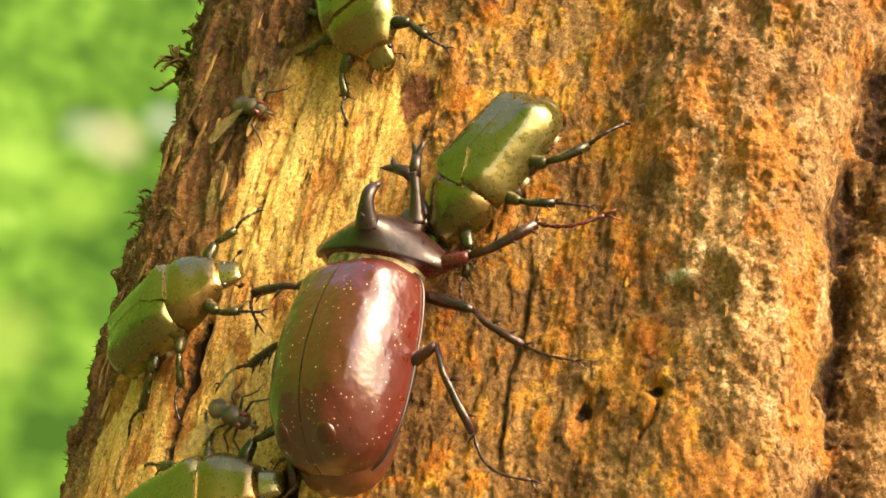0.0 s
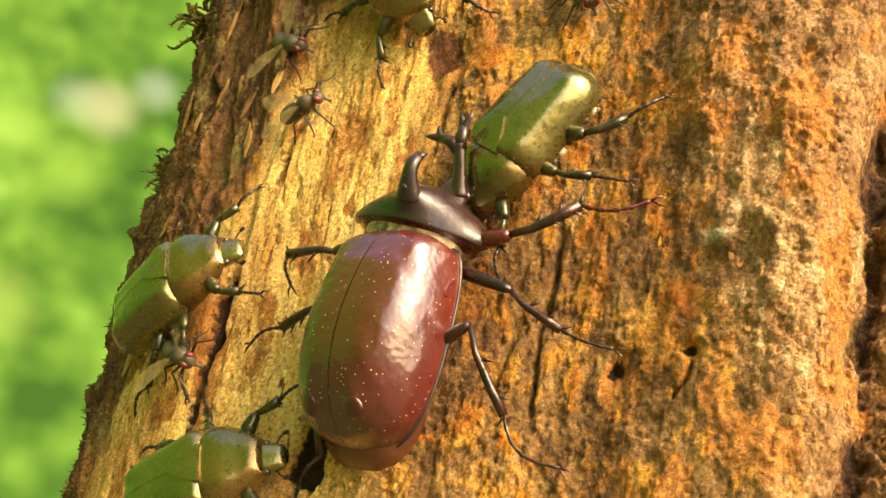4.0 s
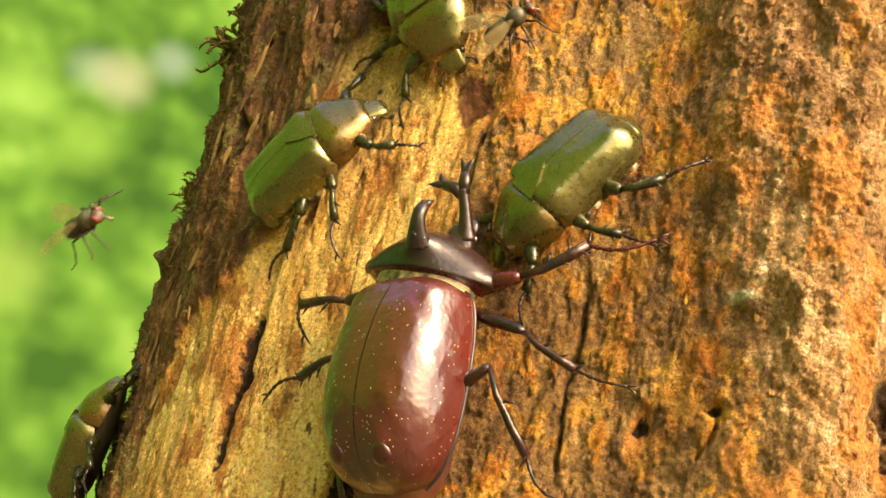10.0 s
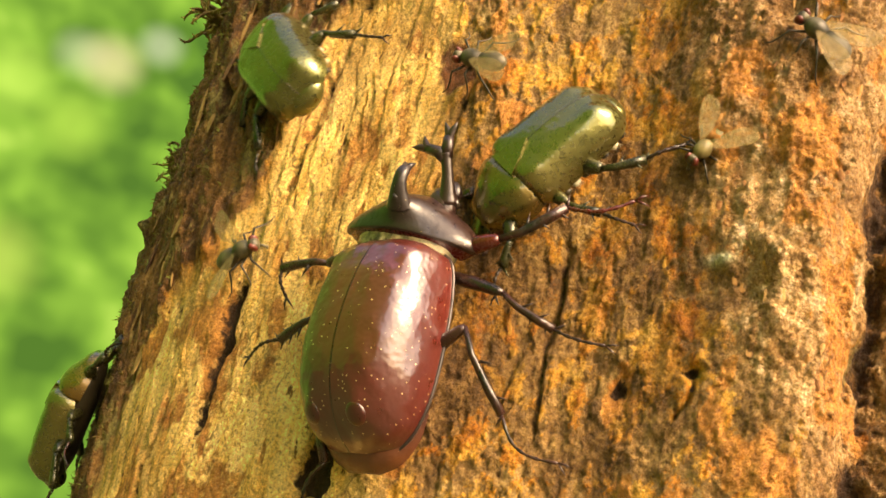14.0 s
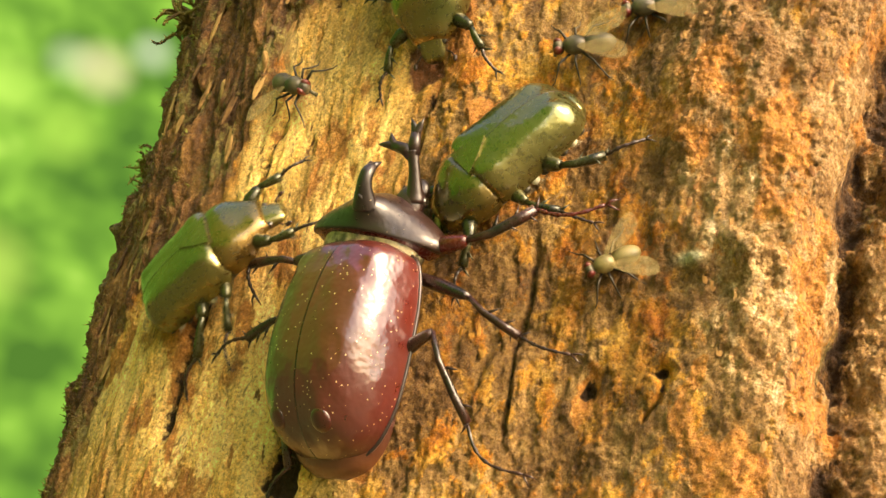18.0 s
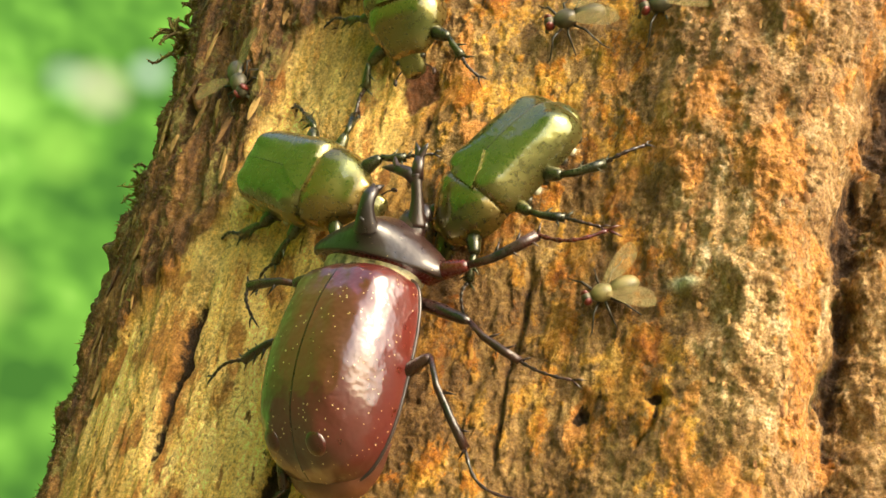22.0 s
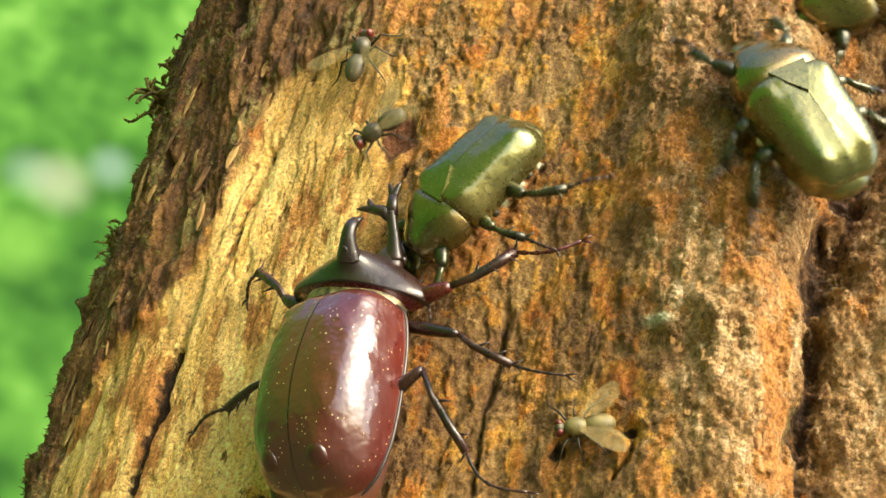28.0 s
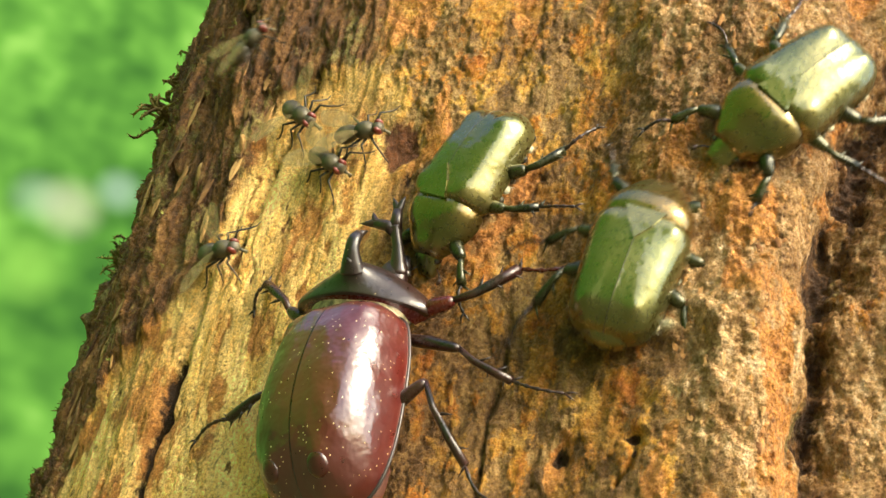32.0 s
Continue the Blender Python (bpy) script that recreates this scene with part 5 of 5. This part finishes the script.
    walk(chafer_climber, [(t, on_trunk(*p)) for t, *p in [
        (0.0, -42.8, -36.3, -71, 0.0, 0, 0),
        (1.0, -41.8, -35.9, -70, 0.0, 0, 0),
        (2.0, -41.6, -37.1, -74, 0.0, 0, 0),
        (4.5, -44.8, -39.3, -66, 0.0, 0, 0),
        (5.0, -42.5, -32.9, -53, 0.0, 0, 0),
        (5.5, -40.4, -28.6, -60, 0.0, 0, 0),
        (6.0, -41.9, -29.0, -57, 0.0, 0, 0),
        (6.5, -44.4, -26.7, -57, 0.0, 0, 0),
        (7.0, -45.2, -27.5, -32, 0.0, 0, 0),
        (8.0, -44.2, -16.4, -45, 0.0, 0, 0),
        (8.5, -48.5, -14.5, -27, 0.0, 0, 0),
        (9.0, -49.5, 2.5, -1, 0.0, 0, 0),
        (9.5, -47.9, 14.2, -61, 0.0, 0, 0),
        (10.0, -45.7, 26.2, -52, 0.0, 0, 0),
        (10.5, -46.8, 27.0, -35, 0.0, 0, 0),
        (11.0, -44.1, 31.7, -28, 0.0, 0, 0),
        (11.2, -44.7, 33.2, -30, 0.0, 0, 0),
        (11.4, -54.0, 25.8, -57, 3.0, 0, 0),
        (11.6, -52.3, 18.5, -56, 0.0, 0, 0),
        (11.8, -52.3, 2.7, -9, 0.0, 0, 0),
        (12.0, -52.7, -2.5, -38, 0.0, 0, 0),
        (12.4, -52.0, 0.1, -49, 0.0, 0, 0),
        (12.6, -51.4, 11.9, -17, 0.0, 0, 0),
        (12.8, -51.8, 33.7, 15, 0.0, 0, 0),
        (13.0, -51.6, 40.5, -8, 0.0, 0, 0),
        (13.6, -51.4, 45.5, -5, 0.0, 0, 0),
        (14.0, -48.6, 39.8, 47, 0.0, 0, 0),
        (14.2, -45.1, 39.0, 30, 0.0, 0, 0),
        (14.3, -44.4, 37.0, -40, 0.0, 0, 0),
        (14.4, -43.2, 35.0, -100, 0.0, 0, 0),
        (14.5, -41.6, 33.2, -147, 0.0, 0, 0),
        (16.5, -33.6, 49.7, -170, 0.0, 0, 0),
        (17.0, -33.3, 53.3, -171, 0.0, 0, 0),
        (18.0, -33.8, 53.0, -171, 0.0, 0, 0),
        (19.0, -34.3, 51.1, -174, 0.0, 0, 0),
        (20.0, -34.1, 50.2, -173, 0.0, 0, 0),
        (21.0, -33.4, 51.1, -180, 0.0, 0, 0),
        (22.0, -35.7, 54.4, -167, 0.0, 0, 0),
        (23.0, -35.4, 52.7, -167, 0.0, 0, 0),
        (23.6, -35.0, 52.8, -182, 0.0, 0, 0),
        (23.9, -36.8, 47.5, -223, 0.0, 0, 0),
        (24.0, -36.1, 47.3, -230, 0.0, 0, 0),
        (24.2, -38.2, 50.2, -218, 0.0, 0, 0),
        (24.3, -42.9, 48.3, -160, 4.0, 0, 0),
        (24.5, -37.3, 53.8, -241, 8.0, 0, -25),
        (26.5, -21.4, 65.3, -171, 0.0, 0, 0),
        (27.0, -13.8, 65.8, -180, 0.0, 0, 0),
        (27.5, -16.1, 64.3, -176, 0.0, 0, 0),
        (28.0, -2.8, 71.9, -219, 0.0, 0, 0),
        (28.5, 1.0, 72.0, -230, 0.0, 0, 0),
        (29.0, 2.9, 76.7, -233, 0.0, 0, 0),
        (29.5, -5.6, 61.3, -236, 0.0, 0, 0),
        (30.0, 3.9, 81.5, -209, 0.0, 0, 0),
        (30.5, -12.2, 47.7, -184, 0.0, 0, 0),
        (31.0, -8.5, 52.7, -185, 0.0, 0, 0),
        (31.5, -5.5, 54.7, -191, 0.0, 0, 0),
        (32.0, -7.2, 43.8, -220, 0.0, 0, 0),
    ]])
    walk(fly_spread, [(t, on_trunk(*p)) for t, *p in [
        (0.0, -48.3, 38.8, -110, 0.5, 0, 0),
        (1.0, -48.1, 39.1, -110, 0.5, 0, 0),
        (2.0, -47.3, 42.9, -110, 0.5, 0, 0),
        (5.0, -47.3, 42.7, -113, 0.5, 0, 0),
        (6.0, -46.6, 42.8, -112, 0.5, 0, 0),
        (7.0, -47.1, 41.6, -112, 0.5, 0, 0),
        (8.0, -47.1, 42.0, -111, 0.5, 0, 0),
        (8.6, -47.9, 42.9, -112, 0.5, 0, 0),
        (9.0, -44.4, 42.3, -128, 8.5, 0, 0),
        (9.5, -51.6, 60.0, -60, 60.0, 0, 0),
        (10.0, -62.0, 30.0, -60, 90.0, 0, 0),
        (10.5, -80.0, 20.0, -40, 40.0, 0, 0),
        (10.9, -77.7, 30.5, -110, 2.5, 0, 0),
        (12.0, -70.9, 24.5, -109, 2.5, 0, 0),
        (12.8, -58.1, 9.6, -127, 2.5, 0, 0),
        (13.2, -54.4, -6.0, -83, 0.5, 0, 0),
        (13.6, -52.7, -1.3, -82, 0.5, 0, 0),
        (14.0, -47.9, 2.4, -73, 0.5, 0, 0),
        (14.5, -55.2, 13.6, -101, 0.5, 0, 0),
        (15.5, -53.6, 45.0, -70, 0.0, 0, 0),
        (16.5, -47.7, 37.0, -107, 0.5, 0, 0),
        (17.0, -45.7, 31.9, -113, 0.5, 0, 0),
        (18.0, -44.3, 34.4, -110, 0.5, 0, 0),
        (19.0, -53.0, 39.4, -120, 6.5, 0, 0),
        (20.0, -70.0, 60.0, -60, 60.0, 0, 0),
        (21.0, -70.0, 55.0, -60, 60.0, 0, 0),
        (22.0, -50.1, 41.5, -141, 0.5, 0, 0),
        (23.0, -51.0, 36.9, -97, 0.5, 0, 0),
        (24.0, -51.5, 38.5, -98, 0.5, 0, 0),
        (24.5, -48.6, 42.7, -104, 0.5, 0, 0),
        (25.5, -46.3, 45.0, -90, 0.0, 0, 0),
        (26.5, -38.2, 47.6, -133, 0.5, 0, 0),
        (27.0, -36.0, 43.9, -123, 0.5, 0, 0),
        (27.5, -37.1, 48.9, -65, 0.5, 0, 0),
        (28.0, -38.2, 54.0, -7, 0.5, 0, 0),
        (28.5, -35.5, 54.5, -66, 2.5, 0, 0),
        (29.0, -32.8, 55.0, -124, 4.5, 0, 0),
        (30.0, -37.8, 48.6, -136, 0.5, 0, 0),
        (31.0, -42.4, 46.2, -117, 0.5, 0, 0),
        (32.0, -42.8, 44.9, -123, 0.5, 0, 0),
    ]])
    walk(fly_walker, [(t, on_trunk(*p)) for t, *p in [
        (0.0, -57.6, -5.0, -70, 30.0, 0, 0),
        (0.4, -44.8, 20.1, -90, 4.5, 0, 0),
        (1.0, -47.0, 22.1, -90, 0.5, 0, 0),
        (2.0, -46.1, 27.0, -66, 0.5, 0, 0),
        (5.0, -44.2, 28.9, -92, 0.5, 0, 0),
        (6.0, -48.9, 22.9, -128, 0.5, 0, 0),
        (7.0, -48.3, 20.6, -110, 0.5, 0, 0),
        (8.0, -43.8, 29.0, -89, 0.5, 0, 0),
        (9.0, -44.3, 29.1, -125, 0.5, 0, 0),
        (9.4, -39.9, 22.9, -144, 0.5, 0, 0),
        (9.7, -45.1, 12.0, -80, 20.0, 0, 0),
        (10.0, -48.9, 0.2, -80, 33.0, 0, 0),
        (10.3, -51.6, -2.0, -80, 40.0, 0, 0),
        (10.6, -72.0, 0.0, -80, 150.0, 0, 0),
        (11.6, -60.0, 120.0, -100, 90.0, 0, 0),
        (12.6, -42.5, 105.0, -100, 12.0, 0, 0),
        (12.8, -38.0, 75.1, -145, 6.2, 0, 0),
        (13.0, -33.9, 45.2, -190, 0.5, 0, 0),
        (13.5, -32.9, 41.2, -236, 0.5, 0, 0),
        (14.0, -31.8, 37.2, -281, 0.5, 0, 0),
        (14.5, -31.0, 38.8, -281, 0.5, 0, 0),
        (16.0, -22.0, 38.0, -260, 0.0, 0, 0),
        (17.0, -22.4, 40.9, -259, 0.5, 0, 0),
        (18.0, -22.6, 40.7, -260, 0.5, 0, 0),
        (19.0, -22.6, 40.7, -260, 0.5, 0, 0),
        (20.0, -23.1, 42.0, -256, 0.5, 0, 0),
        (21.0, -21.3, 58.3, -259, 0.5, 0, 0),
        (22.0, -23.7, 50.2, -252, 0.5, 0, 0),
        (23.0, -23.7, 50.4, -252, 0.5, 0, 0),
        (24.0, -21.3, 52.1, -243, 3.5, 0, 0),
        (24.6, -20.0, 75.0, -240, 30.0, 0, 0),
        (25.8, -36.0, 50.0, -180, 0.0, 0, 0),
        (26.5, -32.3, 46.3, -159, 0.5, 0, 0),
        (27.0, -32.4, 51.6, -159, 0.5, 0, 0),
        (28.0, -34.9, 36.6, -232, 0.5, 0, 0),
        (28.5, -35.8, 31.5, -316, 0.5, 0, 0),
        (29.0, -36.7, 26.4, -400, 0.5, 0, 0),
        (30.0, -37.0, 29.4, -428, 0.5, 0, 0),
        (31.0, -37.9, 41.8, -467, 0.5, 0, 0),
        (32.0, -36.6, 39.1, -447, 0.5, 0, 0),
    ]])
    walk(fly_corner, [(t, on_trunk(*p)) for t, *p in [
        (0.0, -42.2, -20.4, -109, 0.5, 0, 0),
        (1.0, -43.7, -14.9, -118, 0.5, 0, 0),
        (2.0, -47.2, -16.5, -109, 0.5, 0, 0),
        (5.0, -50.0, -17.1, -113, 0.5, 0, 0),
        (6.0, -50.1, -17.7, -112, 0.5, 0, 0),
        (6.6, -49.6, -18.7, -93, 0.5, 0, 0),
        (7.0, -43.4, -8.0, -104, 14.5, 0, 0),
        (7.4, -30.0, 30.0, -90, 60.0, 0, 0),
        (8.2, -35.0, 150.0, -90, 30.0, 0, 0),
        (29.8, -70.0, 135.0, -60, 10.0, 0, 0),
        (30.6, -68.0, 40.0, -60, 15.0, 0, 0),
        (31.0, -51.2, -7.2, -53, 0.5, 0, 0),
        (31.5, -48.8, 12.5, -93, 0.5, 0, 0),
        (32.0, -46.5, 17.7, -91, 0.5, 0, 0),
    ]])
    walk(fly_pale_one, [(t, on_trunk(*p)) for t, *p in [
        (0.0, 5.0, 80.0, 120, 90.0, 0, 0),
        (9.0, 2.0, 70.0, 120, 60.0, 0, 0),
        (10.6, -11.8, 27.9, 42, 4.5, 0, 0),
        (11.0, -11.4, 30.6, 40, 0.5, 0, 0),
        (11.3, -11.1, 30.1, 42, 0.5, 0, 0),
        (11.4, -12.2, 28.1, 88, 2.0, 0, 0),
        (11.6, -13.2, 26.1, 133, 3.5, 0, 0),
        (12.0, -14.9, 23.2, 137, 0.5, 0, 0),
        (13.0, -14.9, 23.0, 144, 0.5, 0, 0),
        (14.0, -15.0, 22.7, 144, 0.5, 0, 0),
        (14.5, -16.5, 11.7, 153, 0.5, 0, 0),
        (16.5, -17.6, 3.4, 126, 0.5, 0, 0),
        (17.0, -17.7, 3.3, 123, 0.5, 0, 0),
        (18.0, -18.0, 3.4, 122, 0.5, 0, 0),
        (19.0, -17.6, 3.2, 122, 0.5, 0, 0),
        (20.0, -17.8, 3.3, 122, 0.5, 0, 0),
        (21.0, -17.7, 2.7, 119, 0.5, 0, 0),
        (22.0, -17.7, 2.7, 119, 0.5, 0, 0),
        (23.0, -17.9, 4.1, 118, 0.5, 0, 0),
        (24.0, -17.7, 4.2, 118, 0.5, 0, 0),
        (24.5, -17.0, 3.1, 114, 0.5, 0, 0),
        (26.5, -16.4, -12.6, 122, 0.5, 0, 0),
        (27.0, -16.4, -12.4, 126, 0.5, 0, 0),
        (28.0, -16.7, -12.8, 107, 0.5, 0, 0),
        (29.0, -17.4, -12.0, 107, 0.5, 0, 0),
        (29.6, -17.7, -12.0, 52, 0.5, 0, 0),
        (30.0, -17.4, -10.1, 24, 0.5, 0, 0),
        (30.4, -23.3, 5.1, 44, 12.5, 0, 0),
        (31.0, -51.6, 50.0, 20, 60.0, 0, 0),
        (31.6, -75.0, 80.0, 20, 90.0, 0, 0),
        (32.0, -75.0, 80.0, 20, 90.0, 0, 0),
    ]])
    walk(fly_sap, [(t, on_trunk(*p)) for t, *p in [
        (0.0, -30.0, 60.0, 160, 0.0, 0, 0),
        (0.5, -22.6, 52.2, 198, 0.5, 0, 0),
        (6.0, -27.6, 46.0, 194, 0.5, 0, 0),
        (6.5, -29.6, 41.6, 146, 0.5, 0, 0),
        (7.0, -31.5, 37.2, 99, 0.5, 0, 0),
        (7.5, -30.9, 36.8, 150, 0.5, 0, 0),
        (8.0, -30.3, 36.3, 201, 0.5, 0, 0),
        (8.5, -31.0, 44.0, 261, 2.0, 0, 0),
        (9.0, -31.8, 51.6, 321, 3.5, 0, 0),
        (11.0, -30.8, 46.7, 261, 0.5, 0, 0),
        (11.5, -32.3, 44.9, 215, 0.5, 0, 0),
        (12.0, -33.8, 43.0, 169, 0.5, 0, 0),
        (13.0, -27.6, 46.0, 176, 0.5, 0, 0),
        (13.5, -18.4, 44.0, 116, 0.5, 0, 0),
        (14.0, -9.3, 41.9, 55, 0.5, 0, 0),
        (14.5, -9.3, 41.6, 55, 0.5, 0, 0),
        (15.5, -12.0, 60.0, 100, 0.0, 0, 0),
        (17.0, -16.7, 48.8, 113, 0.5, 0, 0),
        (18.0, -18.3, 47.6, 105, 0.5, 0, 0),
        (19.0, -17.6, 47.8, 105, 0.5, 0, 0),
        (21.0, -15.8, 54.2, 105, 0.5, 0, 0),
        (23.0, -18.7, 51.5, 125, 0.5, 0, 0),
        (23.8, -16.3, 52.7, 63, 3.5, 0, 0),
        (24.6, -15.0, 110.0, 60, 50.0, 0, 0),
        (27.3, -30.0, 90.0, 10, 35.0, 0, 0),
        (30.0, -46.3, 70.0, -40, 20.0, 0, 0),
        (31.0, -40.0, 59.5, -21, 0.5, 0, 0),
        (31.6, -40.5, 59.5, -21, 0.5, 0, 0),
        (32.0, -47.6, 60.0, -50, 6.0, 0, 0),
    ]])
    walk(fly_second, [(t, on_trunk(*p)) for t, *p in [
        (0.0, -20.0, 75.0, 170, 0.0, 0, 0),
        (7.6, -25.5, 37.7, 199, 5.5, 0, 0),
        (7.8, -26.0, 38.9, 280, 3.0, 0, 0),
        (8.0, -26.5, 40.0, 360, 0.5, 0, 0),
        (8.6, -27.6, 40.7, 360, 0.5, 0, 0),
        (9.2, -12.0, 90.0, 320, 60.0, 0, 0),
        (12.8, -20.9, 55.5, 270, 50.2, 0, 0),
        (16.5, -29.7, 20.9, 219, 40.5, 0, 0),
        (18.0, -28.0, 120.0, 300, 20.0, 0, 0),
        (20.6, -38.0, 110.0, 340, 15.0, 0, 0),
        (20.8, -37.2, 69.9, 384, 8.8, 0, 0),
        (21.0, -36.4, 29.7, 428, 2.5, 0, 0),
        (21.3, -40.3, 49.9, 384, 21.2, 0, 0),
        (21.6, -45.1, 70.0, 340, 40.0, 0, 0),
        (24.8, -37.0, 80.0, 280, 30.0, 0, 0),
        (28.0, -30.0, 90.0, 220, 20.0, 0, 0),
        (29.0, -33.3, 38.8, 184, 0.5, 0, 0),
        (30.0, -36.7, 48.2, 218, 0.5, 0, 0),
        (31.0, -33.9, 38.1, 172, 0.5, 0, 0),
        (32.0, -39.0, 34.0, 240, 0.0, 0, 0),
    ]])
    for ob, seed in ((chafer, 1), (chafer_top, 2), (chafer_edge, 3), (chafer_climber, 4)):
        stride(ob, seed)
    # the horned beetle throws up its front body once
    for o in rhino.children:
        if o.name.split(".")[0] in ("pronotum", "head"):
            hinge = Matrix.Translation((0.0135, 0, 0.0045))
            walk(o, [(t, hinge @ pose(0, 0, 0, 0, -a, 0) @ hinge.inverted()) for t, a in ((0, 0), (24.1, 0), (24.5, 17), (25.2, 9), (26.3, 0), (32, 0))])
    # the horned beetle draws up one front leg late on, and its feet shift a little
    for k, leg in enumerate(o for o in rhino.children if o.name.split(".")[0].endswith("_leg")):
        hip = leg.data.vertices[0].co.copy()
        up = -44 if leg.name.startswith("front") and hip.y > 0 else 0
        rows = [(0, 0), (4, 1.5), (9, -1.5), (14, 1), (19, -1), (24, 1.5), (26.4, up), (29, up + 2), (32, up - 1)]
        walk(leg, [(t, Matrix.Translation(hip) @ pose(0, 0, 0, 0, 0, a) @ Matrix.Translation(-hip)) for t, a in rows])


motions()
